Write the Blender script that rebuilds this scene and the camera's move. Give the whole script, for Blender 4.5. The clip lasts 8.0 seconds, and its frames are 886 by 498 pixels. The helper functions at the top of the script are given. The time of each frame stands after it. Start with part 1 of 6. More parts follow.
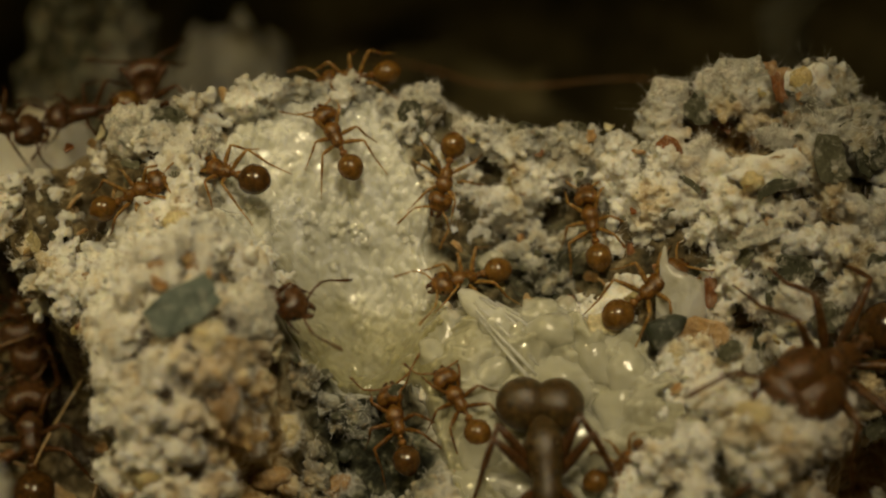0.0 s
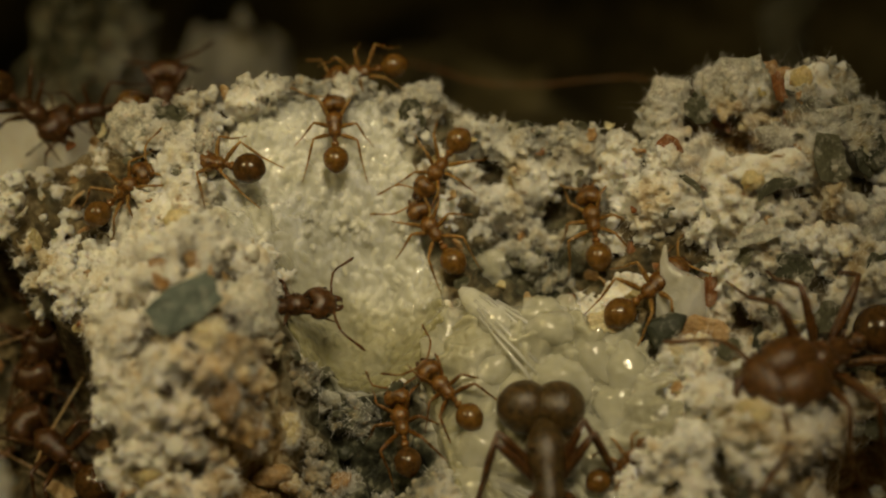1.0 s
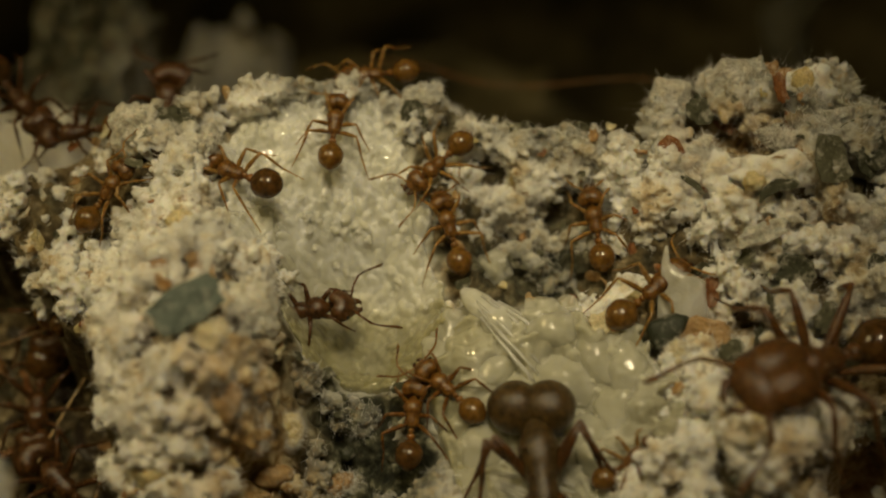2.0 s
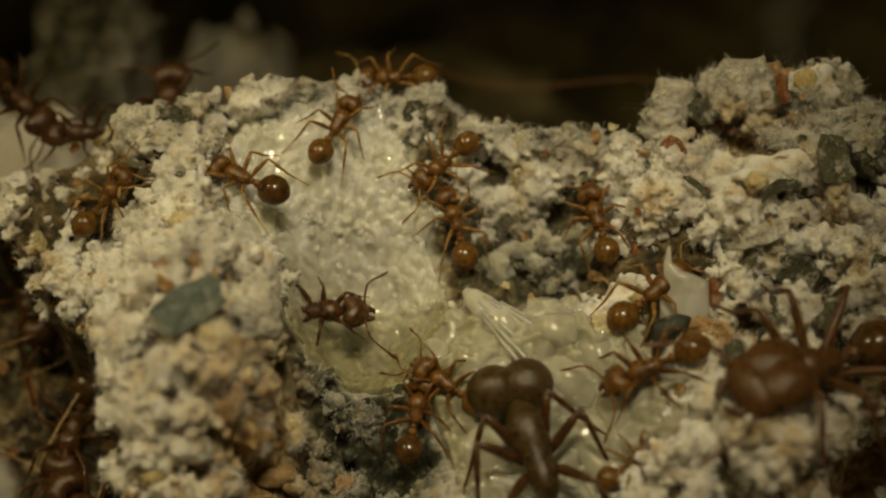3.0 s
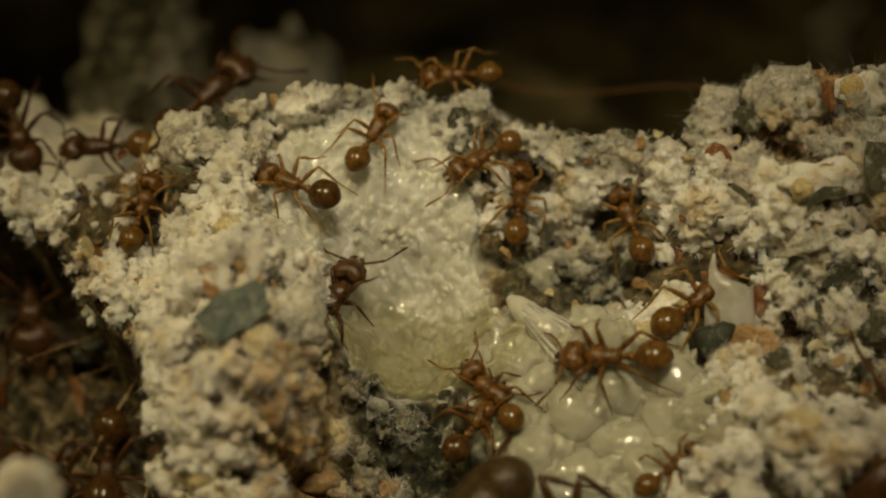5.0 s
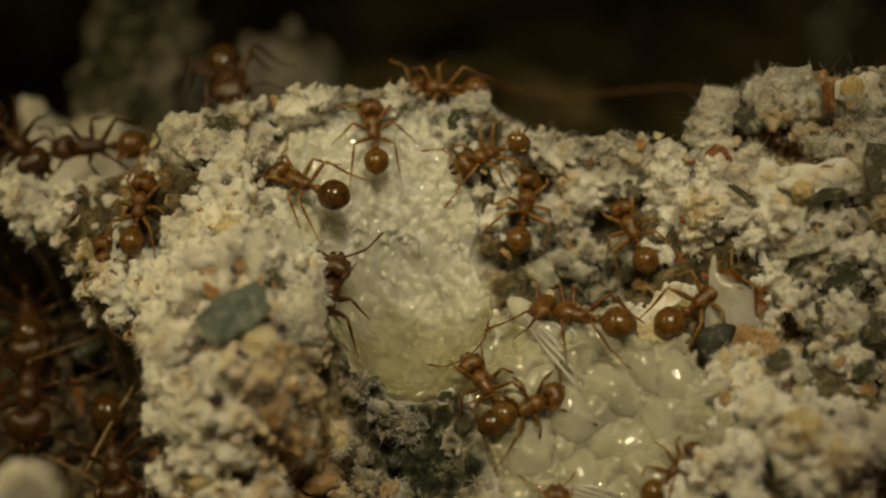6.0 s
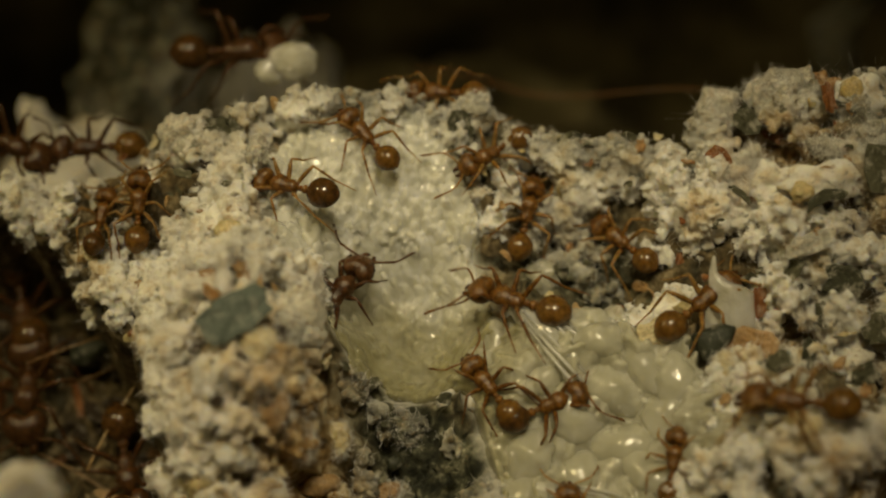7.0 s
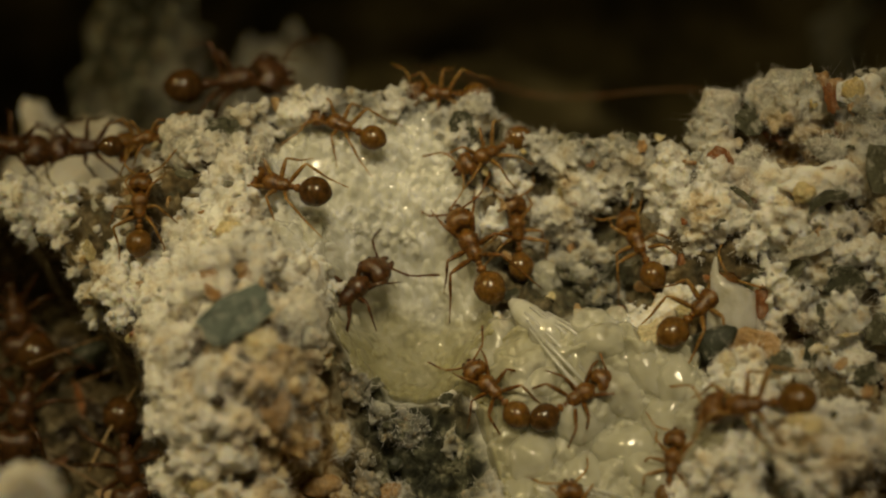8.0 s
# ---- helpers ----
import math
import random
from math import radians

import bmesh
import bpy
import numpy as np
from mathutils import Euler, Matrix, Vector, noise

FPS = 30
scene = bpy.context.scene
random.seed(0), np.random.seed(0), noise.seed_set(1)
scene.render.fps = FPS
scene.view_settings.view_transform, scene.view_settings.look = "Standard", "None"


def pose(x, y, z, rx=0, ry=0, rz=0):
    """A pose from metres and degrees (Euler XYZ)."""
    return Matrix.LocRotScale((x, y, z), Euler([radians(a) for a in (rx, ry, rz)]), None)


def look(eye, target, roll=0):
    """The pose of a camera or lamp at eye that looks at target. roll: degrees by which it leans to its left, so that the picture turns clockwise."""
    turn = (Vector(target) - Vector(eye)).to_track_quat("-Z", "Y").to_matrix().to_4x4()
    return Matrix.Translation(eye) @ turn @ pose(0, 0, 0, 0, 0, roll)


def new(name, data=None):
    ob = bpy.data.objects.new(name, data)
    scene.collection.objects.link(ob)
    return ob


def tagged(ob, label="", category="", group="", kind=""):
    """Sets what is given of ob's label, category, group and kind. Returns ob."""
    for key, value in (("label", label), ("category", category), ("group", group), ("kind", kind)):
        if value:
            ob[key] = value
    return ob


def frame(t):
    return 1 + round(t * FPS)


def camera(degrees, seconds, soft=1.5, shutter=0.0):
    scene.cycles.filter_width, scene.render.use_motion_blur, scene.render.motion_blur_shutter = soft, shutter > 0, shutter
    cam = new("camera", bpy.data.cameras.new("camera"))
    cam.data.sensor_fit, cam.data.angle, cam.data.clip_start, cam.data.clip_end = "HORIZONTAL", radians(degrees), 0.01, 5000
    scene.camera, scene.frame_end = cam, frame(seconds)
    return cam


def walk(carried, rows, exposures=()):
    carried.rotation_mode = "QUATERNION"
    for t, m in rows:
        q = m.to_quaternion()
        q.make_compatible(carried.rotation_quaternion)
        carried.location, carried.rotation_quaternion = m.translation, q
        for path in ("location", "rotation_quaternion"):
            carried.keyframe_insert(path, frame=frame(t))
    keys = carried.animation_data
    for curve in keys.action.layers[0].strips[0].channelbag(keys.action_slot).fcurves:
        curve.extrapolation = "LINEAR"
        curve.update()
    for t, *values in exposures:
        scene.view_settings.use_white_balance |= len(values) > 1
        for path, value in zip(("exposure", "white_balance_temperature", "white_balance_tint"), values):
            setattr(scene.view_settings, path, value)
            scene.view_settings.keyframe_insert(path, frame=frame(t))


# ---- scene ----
# A leaf-cutter ants' fungus garden, seen very close. One millimetre is 0.001.
MM = 0.001

# ---- camera ----
cam = camera(30.0, 8.0, soft=2.1, shutter=0.5)
cam.data.dof.use_dof = True
cam.data.dof.focus_distance = 62.0 * MM
cam.data.dof.aperture_fstop = 27.0


def eye(yaw, pitch, roll, back):
    """The tripod head's pose; back: millimetres drawn back along the first view."""
    ahead = Vector((0, 0.93969, -0.34202))
    place = Vector((0, -59.6, 21.7)) * MM - ahead * back * MM
    return pose(place.x, place.y, place.z, 70 + pitch, roll, yaw)


walk(cam, [
    (0.0, eye(0, 0, 0, 0)), (0.5, eye(0.033, -0.038, -0.001, 0.106)), (1.0, eye(0.055, -0.057, -0.076, 0.149)),
    (1.5, eye(0.104, -0.046, -0.103, 0.211)), (3.0, eye(0.17, -0.008, 0.008, 0.175)), (3.5, eye(0.299, 0.005, 0.025, 0.163)),
    (4.0, eye(0.689, 0.07, 0.119, 0.214)), (4.5, eye(1.489, 0.156, 0.322, 0.31)), (4.7, eye(1.655, 0.19, 0.36, 0.305)),
    (6.0, eye(1.674, 0.278, 0.388, 0.302)), (6.5, eye(1.679, 0.307, 0.384, 0.287)), (7.0, eye(1.66, 0.322, 0.42, 0.289)),
    (7.5, eye(1.7, 0.348, 0.417, 0.304)), (8.0, eye(1.715, 0.348, 0.427, 0.29))])

# ---- light: a dim room, and two assumed lamps out of view ----
world = bpy.data.worlds.new("dim_room")
scene.world = world
world.use_nodes = True
world.node_tree.nodes["Background"].inputs["Color"].default_value = (1.0, 0.75, 0.30, 1)
world.node_tree.nodes["Background"].inputs["Strength"].default_value = 0.04


def spot_lamp(name, place, aim, watts, size, cone, colour):
    lamp = bpy.data.lights.new(name, "SPOT")
    lamp.energy, lamp.color, lamp.shadow_soft_size = watts, colour, size * MM
    lamp.spot_size, lamp.spot_blend = radians(cone), 1.0
    ob = new(name, lamp)
    ob.matrix_world = look(Vector(place) * MM, Vector(aim) * MM)
    return ob


spot_lamp("key_lamp", (5, -74, 97), (-0.5, -1.0, -1), 0.425, 15, 23.5, (1.0, 0.84, 0.51))
# added fill from the left, without a known source
spot_lamp("second_lamp", (-70, -46, 82), (-7.5, 4.0, 0), 0.132, 10, 31, (1.0, 0.79, 0.36))

# ---- the lie of the garden's face: u to the right, v up the slope, h out of it, in millimetres ----
# relief begins


def lattice(ix, iy, seed):
    n = (ix.astype(np.int64) * 374761393 + iy.astype(np.int64) * 668265263 + seed * 1274126177) & 0xFFFFFFFF
    n = ((n ^ (n >> 13)) * 1274126177) & 0xFFFFFFFF
    return ((n ^ (n >> 16)) & 0xFFFF) / 65535.0


def vnoise(x, y, seed):
    x, y = np.asarray(x, float), np.asarray(y, float)
    ix, iy = np.floor(x), np.floor(y)
    fx, fy = x - ix, y - iy
    fx, fy = fx * fx * (3 - 2 * fx), fy * fy * (3 - 2 * fy)
    a = lattice(ix, iy, seed) * (1 - fx) + lattice(ix + 1, iy, seed) * fx
    b = lattice(ix, iy + 1, seed) * (1 - fx) + lattice(ix + 1, iy + 1, seed) * fx
    return a * (1 - fy) + b * fy


def fbm(x, y, seed, octaves=3):
    total, amp = 0.0, 0.5
    for k in range(octaves):
        total = total + amp * (vnoise(x * 2 ** k + 17.3 * k, y * 2 ** k - 9.1 * k, seed + k) - 0.5) * 2
        amp *= 0.5
    return total


def ease(a, b, x):
    s = np.clip((np.asarray(x, float) - a) / (b - a), 0, 1)
    return s * s * (3 - 2 * s)


def lump(u, v, cu, cv, ru, rv, high, power=1.0):
    d = ((u - cu) / ru) ** 2 + ((v - cv) / rv) ** 2
    return high * np.exp(-d ** power)


def ridge(u):
    """How far up the slope the crest runs."""
    return np.interp(u, (-26, -17, -15, -12.6, -10.5, -8.8, -5, 0.4, 1.2, 2.6, 6, 8, 8.8, 10.5, 14, 15.5, 18, 26),
                     (2.4, 2.6, 3.3, 5.2, 4.6, 5.9, 6.0, 5.5, 4.5, 4.6, 4.3, 4.6, 5.4, 6.0, 6.5, 5.9, 4.6, 4.0))


def brood_mask(u, v):
    """1 where the brood lies bare, 0 on the fungus."""
    warp = 0.9 * fbm(u / 2.0, v / 2.0, 71) + 0.45 * fbm(u / 0.6, v / 0.6, 72)
    heap = 1 - ease(0.85, 1.1, np.hypot((u + 4.75) / 4.1, (v - 2.3) / 4.5) + warp * 0.3)
    pit = 1 - ease(0.85, 1.1, np.hypot((u + 3.0) / 3.6, (v + 2.2) / 3.5) + warp * 0.3)
    low = 1 - ease(0.85, 1.1, np.hypot((u - 3.0) / 5.4, (v + 6.6) / 4.4) + warp * 0.3)
    mould = ease(0.1, -0.9, u + 0.3 * (v + 7.0)) * ease(-4.8, -5.8, v)
    return np.clip(np.maximum(np.maximum(heap, pit), low) - mould, 0, 1)


def cavity(u, v):
    """1 in the dark hole beside the column."""
    edge = np.interp(v, (-16, -9.5, -6, -3.7, -1.5, 0, 2), (-10.6, -11.3, -12.4, -13.4, -15.3, -16.6, -19))
    return ease(0.0, 1.1, edge - u + 0.35 * fbm(u / 1.5, v / 1.5, 33))


def grey_mask(u, v):
    """1 where the fungus is old and grey-green or its crest is dimmed, 0 where it is fresh."""
    g = lump(u, v, 3.4, -0.2, 2.9, 2.8, 0.75, 2) + lump(u, v, -3.3, -8.8, 3.2, 3.2, 1.9, 2) + lump(u, v, 15.8, -4.5, 3.0, 4.0, 0.35)
    g = g + lump(u, v, -7.0, -3.4, 1.5, 1.6, 0.55) + lump(u, v, -5.4, -6.8, 2.4, 3.4, 0.8, 2) + lump(u, v, -11, 5, 2, 1.5, 0.5) + lump(u, v, 15.5, 3.5, 2, 2.5, 0.6)
    # grey along the crest paints in its weaker light
    g = g + lump(u, v, 4.0, 4.4, 3.4, 1.2, 1.0) + lump(u, v, -4, 6.4, 6, 1.2, 0.9) + lump(u, v, 13, 5.4, 6, 2.4, 0.7) + 0.05
    return np.clip(g + 0.6 * fbm(u / 1.3, v / 1.3, 55), 0, 1)


def worn_shade_mask(u, v):
    """1 where the pulp is brown and spent, and where hollows get painted shade."""
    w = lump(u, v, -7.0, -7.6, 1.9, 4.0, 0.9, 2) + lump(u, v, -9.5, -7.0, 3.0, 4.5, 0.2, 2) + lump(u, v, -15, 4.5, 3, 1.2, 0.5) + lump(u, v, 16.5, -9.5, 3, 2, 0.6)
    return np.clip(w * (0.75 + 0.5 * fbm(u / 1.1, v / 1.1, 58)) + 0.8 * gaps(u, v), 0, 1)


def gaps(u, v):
    """1 in the hollows between the lumps of pulp, whose shade is painted brown."""
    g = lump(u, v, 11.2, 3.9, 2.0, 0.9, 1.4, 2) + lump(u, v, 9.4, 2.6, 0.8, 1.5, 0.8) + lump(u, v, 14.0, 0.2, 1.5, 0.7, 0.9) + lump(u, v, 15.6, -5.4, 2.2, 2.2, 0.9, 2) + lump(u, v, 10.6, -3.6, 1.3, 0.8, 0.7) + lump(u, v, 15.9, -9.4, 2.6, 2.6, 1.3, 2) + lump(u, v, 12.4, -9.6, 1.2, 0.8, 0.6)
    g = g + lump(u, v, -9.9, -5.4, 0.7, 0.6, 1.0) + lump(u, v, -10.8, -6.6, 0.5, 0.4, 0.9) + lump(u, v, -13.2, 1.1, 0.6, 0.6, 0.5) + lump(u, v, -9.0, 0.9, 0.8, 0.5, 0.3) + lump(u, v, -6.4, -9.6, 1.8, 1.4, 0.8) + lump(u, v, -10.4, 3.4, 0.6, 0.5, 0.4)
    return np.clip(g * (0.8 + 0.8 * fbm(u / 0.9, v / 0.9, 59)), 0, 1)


def relief(u, v):
    """The face's height without its crumbs."""
    u, v = np.asarray(u, float), np.asarray(v, float)
    h = 0.6 * fbm(u / 4, v / 4, 5, 2)
    h = h + lump(u, v, -8.9, -4.7, 3.2, 5.0, 4.3, 1.5) + lump(u, v, -10.5, 2.8, 3.5, 2.5, 1.4)
    h = h + lump(u, v, -5.0, 4.5, 3.4, 2.6, 0.8) + lump(u, v, -3.2, -2.2, 2.8, 3.0, -2.7, 1.3)
    h = h + lump(u, v, 3.0, 0.4, 2.3, 3.4, -2.2, 1.3) + lump(u, v, 5.2, -1.2, 1.4, 1.4, -1.6)
    h = h + lump(u, v, 12.4, 2.6, 4.6, 4.6, 2.6, 1.6) + lump(u, v, 11.2, -8.2, 4.0, 3.2, 3.0, 1.5)
    h = h + lump(u, v, 3.4, -3.6, 2.6, 1.3, 0.9) + lump(u, v, 3.0, -8.4, 3.2, 2.6, -1.2)
    h = h + lump(u, v, -3.3, -8.8, 2.4, 3.0, -3.2) + lump(u, v, 16.5, -7.5, 1.5, 1.0, -3.0) + lump(u, v, 16.2, -9.2, 2.1, 1.8, -5.0, 2) + lump(u, v, 15.4, -10.8, 2.0, 1.7, -4.0, 2)
    h = h + lump(u, v, 3.8, 4.4, 3.4, 1.1, 0.5, 2)
    over = np.maximum(v - ridge(u), 0)
    h = h - 1.5 * over ** 1.5 - 0.9 * over
    h = h - 6.8 * cavity(u, v) * ease(2.5, 0.5, v)
    return np.maximum(h - 2.0 * gaps(u, v), -16)


# relief ends
SLOPE = 45.0
FACE = pose(0, 0, 0, SLOPE)


# ---- materials ----


class Nodes:
    """A small helper to write node materials in a few lines."""

    def __init__(self, name):
        self.mat = bpy.data.materials.new(name)
        self.mat.use_nodes = True
        self.tree = self.mat.node_tree
        self.bsdf = self.tree.nodes["Principled BSDF"]

    def add(self, kind, **inputs):
        node = self.tree.nodes.new(kind)
        for key, value in inputs.items():
            self.plug(node.inputs[key.replace("_", " ")], value)
        return node

    def plug(self, socket, value):
        if isinstance(value, bpy.types.NodeSocket):
            self.tree.links.new(value, socket)
        else:
            socket.default_value = value

    def noise(self, size, detail=4.0, rough=0.6):
        """Noise whose features are about size millimetres."""
        co = self.add("ShaderNodeTexCoord").outputs["Object"]
        return self.add("ShaderNodeTexNoise", Vector=co, Scale=1 / (size * MM), Detail=detail, Roughness=rough).outputs["Fac"]

    def ramp(self, fac, *stops):
        node = self.add("ShaderNodeValToRGB", Fac=fac)
        marks = node.color_ramp.elements
        while len(marks) < len(stops):
            marks.new(0.5)
        for mark, (at, colour) in zip(marks, stops):
            mark.position, mark.color = at, (*colour, 1)
        return node.outputs["Color"]

    def mix(self, fac, a, b, how="MIX"):
        node = self.tree.nodes.new("ShaderNodeMix")
        node.data_type, node.blend_type = "RGBA", how
        for socket, value in ((node.inputs[0], fac), (node.inputs[6], a), (node.inputs[7], b)):
            self.plug(socket, (*value, 1) if isinstance(value, tuple) and len(value) == 3 else value)
        return node.outputs[2]

    def bump(self, height, strength, distance):
        out = self.add("ShaderNodeBump", Height=height, Strength=strength, Distance=distance * MM).outputs["Normal"]
        self.plug(self.bsdf.inputs["Normal"], out)
        self.plug(self.bsdf.inputs["Coat Normal"], out)

    def set(self, **inputs):
        for key, value in inputs.items():
            self.plug(self.bsdf.inputs[key.replace("_", " ")], (*value, 1) if isinstance(value, tuple) and len(value) == 3 and "Radius" not in key else value)
        return self.mat


def soft_inside(n, weight, radius, tint=(1.0, 0.75, 0.5)):
    n.set(Subsurface_Weight=weight, Subsurface_Scale=radius * MM)
    n.bsdf.inputs["Subsurface Radius"].default_value = tint


def fungus_material(name, deep):
    """deep: the pulp between the tufts, with shade in its colour; otherwise the tufts themselves."""
    n = Nodes(name)
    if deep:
        # dark low stops put the shade between the tufts into the colour
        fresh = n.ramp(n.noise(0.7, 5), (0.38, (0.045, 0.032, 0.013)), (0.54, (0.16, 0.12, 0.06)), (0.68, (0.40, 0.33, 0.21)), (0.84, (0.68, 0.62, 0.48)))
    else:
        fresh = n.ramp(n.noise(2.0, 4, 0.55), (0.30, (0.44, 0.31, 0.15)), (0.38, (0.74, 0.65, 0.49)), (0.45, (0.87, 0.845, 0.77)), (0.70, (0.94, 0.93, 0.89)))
    # grey-green of old fungus, also used to dim the crest
    old = n.ramp(n.noise(0.6, 6), (0.40, (0.018, 0.020, 0.012)), (0.53, (0.07, 0.071, 0.043)), (0.65, (0.27, 0.265, 0.19)), (0.77, (0.62, 0.60, 0.50)))
    grey = n.add("ShaderNodeAttribute")
    grey.attribute_name = "grey"
    colour = n.mix(grey.outputs["Fac"], fresh, old)
    stain = n.ramp(n.noise(0.8, 7, 0.7), (0.63, (0, 0, 0)), (0.70, (0.8,) * 3))
    colour = n.mix(stain, colour, (0.24, 0.125, 0.045))
    if not deep:
        tan = n.ramp(n.noise(0.42, 6, 0.72), (0.52, (0, 0, 0)), (0.68, (0.6,) * 3))
        colour = n.mix(tan, colour, (0.52, 0.40, 0.23))
        ash = n.ramp(n.noise(0.33, 6, 0.75), (0.56, (0, 0, 0)), (0.70, (0.6,) * 3))
        colour = n.mix(ash, colour, (0.25, 0.235, 0.17))
    worn_shade = n.add("ShaderNodeAttribute")
    worn_shade.attribute_name = "worn_shade"
    # brown of spent pulp, which also paints the shade in the hollows
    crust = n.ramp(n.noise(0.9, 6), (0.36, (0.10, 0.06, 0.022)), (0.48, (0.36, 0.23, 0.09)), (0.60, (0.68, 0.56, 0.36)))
    colour = n.mix(worn_shade.outputs["Fac"], colour, crust)
    green = n.ramp(n.noise(0.65, 5, 0.65), (0.33, (0.8,) * 3), (0.40, (0, 0, 0)))
    colour = n.mix(green, colour, (0.10, 0.105, 0.07))
    if deep:
        bare = n.add("ShaderNodeAttribute")
        bare.attribute_name = "bare"
        milk = n.ramp(n.noise(1.2, 3), (0.35, (0.66, 0.65, 0.52)), (0.6, (0.84, 0.83, 0.74)))
        colour = n.mix(bare.outputs["Fac"], colour, milk)
    n.bump(n.mix(0.5, n.noise(0.07, 6, 0.75), n.noise(0.25, 5, 0.7)), 1.0, 0.10)
    soft_inside(n, 0.5 if deep else 0.8, 0.3 if deep else 0.4, (1.0, 0.90, 0.66))
    if deep:
        n.set(Subsurface_Weight=n.add("ShaderNodeMapRange", Value=bare.outputs["Fac"], To_Min=0.4, To_Max=1.0).outputs[0])
        n.set(Subsurface_Scale=n.add("ShaderNodeMapRange", Value=bare.outputs["Fac"], To_Min=0.3 * MM, To_Max=0.9 * MM).outputs[0])
    if deep:
        n.set(Roughness=n.add("ShaderNodeMapRange", Value=bare.outputs["Fac"], To_Min=0.9, To_Max=0.22).outputs[0])
        return n.set(Base_Color=colour, Specular_IOR_Level=0.35)
    return n.set(Base_Color=colour, Roughness=0.9, Specular_IOR_Level=0.2)


def brood_material(name, low, high, gloss=0.22, deep=0.45, dimple=0.45, solid=1.0, crease=0.34):
    """solid: below 1 the body is clear enough for what lies under it to show."""
    n = Nodes(name)
    chance = n.add("ShaderNodeObjectInfo").outputs["Random"]
    island = n.add("ShaderNodeNewGeometry").outputs["Random Per Island"]
    tone = n.mix(n.mix(0.5, chance, island), low, high)
    fed = n.add("ShaderNodeAttribute")
    fed.attribute_name = "fed"
    tone = n.mix(fed.outputs["Fac"], tone, (0.40, 0.375, 0.22))
    veil = n.ramp(n.noise(0.6, 4, 0.6), (0.36, (0.90, 0.90, 0.87)), (0.62, (1, 1, 1)))
    deepness = n.ramp(n.noise(1.5, 4, 0.6), (0.38, (0.83, 0.825, 0.77)), (0.60, (1, 1, 1)))
    veil = n.mix(1.0, veil, deepness, "MULTIPLY")
    n.bump(n.noise(crease, 2, 0.5), dimple, 0.32 * crease)
    soft_inside(n, 1.0, deep, (1.0, 0.98, 0.86))
    return n.set(Base_Color=n.mix(1.0, tone, veil, "MULTIPLY"), Roughness=gloss, Specular_IOR_Level=0.9, Coat_Weight=0.6, Coat_Roughness=0.04, Alpha=solid)


def chitin(name, dark, light, gloss=0.26, grit=0.6):
    n = Nodes(name)
    grain = n.ramp(n.noise(0.24, 7, 0.75), (0.38, dark), (0.60, light))
    fine = n.noise(0.045, 4, 0.7)
    n.bump(n.mix(0.5, fine, n.noise(0.15, 4, 0.6)), min(1.0, grit * 1.6), 0.026)
    soft_inside(n, 0.4, 0.25, (1.0, 0.55, 0.15))
    return n.set(Base_Color=grain, Roughness=n.ramp(fine, (0.35, (gloss - 0.1,) * 3), (0.65, (gloss + 0.14,) * 3)), Specular_IOR_Level=0.5)


def flake_material(name, low, high, rough=0.7, through_light=0.0, dust=0.5, dim=0.55):
    n = Nodes(name)
    tone = n.mix(n.add("ShaderNodeObjectInfo").outputs["Random"], low, high)
    vein = n.ramp(n.noise(0.12, 6), (0.35, (dim,) * 3), (0.65, (1, 1, 1)))
    colour = n.mix(1.0, tone, vein, "MULTIPLY")
    white = n.ramp(n.noise(0.5, 6, 0.7), (0.52, (0, 0, 0)), (0.70, (dust,) * 3))
    colour = n.mix(white, colour, (0.74, 0.70, 0.61))
    n.bump(n.noise(0.09, 5), 0.7, 0.04)
    if through_light:
        soft_inside(n, through_light, 0.5)
    return n.set(Base_Color=colour, Roughness=rough, Specular_IOR_Level=0.4)


def earth_material(name):
    n = Nodes(name)
    patch = n.ramp(n.noise(9.0, 3, 0.5), (0.40, (0.045, 0.036, 0.011)), (0.52, (0.155, 0.125, 0.048)), (0.66, (0.31, 0.262, 0.14)))
    grain = n.ramp(n.noise(1.2, 6), (0.3, (0.5, 0.5, 0.5)), (0.7, (1, 1, 1)))
    n.bump(n.noise(0.6, 5), 0.8, 0.3)
    return n.set(Base_Color=n.mix(1.0, patch, grain, "MULTIPLY"), Roughness=0.95)


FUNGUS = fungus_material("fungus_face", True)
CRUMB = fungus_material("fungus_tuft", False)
LARVA = brood_material("larva_skin", (0.74, 0.725, 0.61), (0.84, 0.83, 0.73), 0.14, 0.4, 1.0, 0.46, 0.13)
FILM = brood_material("milky_film", (0.80, 0.78, 0.70), (0.84, 0.82, 0.76), 0.12, 0.15, 0.8, 0.55)
EGG = brood_material("egg_shell", (0.76, 0.75, 0.66), (0.81, 0.80, 0.72), 0.12, 0.35, 0.4, 0.72)
BED = brood_material("brood_bed", (0.86, 0.86, 0.82), (0.90, 0.90, 0.86), 0.06, 0.45, 0.6, 0.80)
PUPA = brood_material("pupa_skin", (0.84, 0.83, 0.73), (0.89, 0.88, 0.80), 0.15, 0.5, 0.4, 0.6)
AMBER = chitin("amber_chitin", (0.050, 0.020, 0.003), (0.205, 0.095, 0.017))
GOLD = chitin("golden_chitin", (0.13, 0.066, 0.016), (0.34, 0.200, 0.055))
BROWN = chitin("brown_chitin", (0.030, 0.014, 0.005), (0.105, 0.046, 0.014), 0.22)
UMBER = chitin("umber_chitin", (0.020, 0.012, 0.003), (0.085, 0.050, 0.015), 0.30)
HONEY = chitin("honey_gaster", (0.075, 0.035, 0.006), (0.18, 0.090, 0.017), 0.20, 0.12)
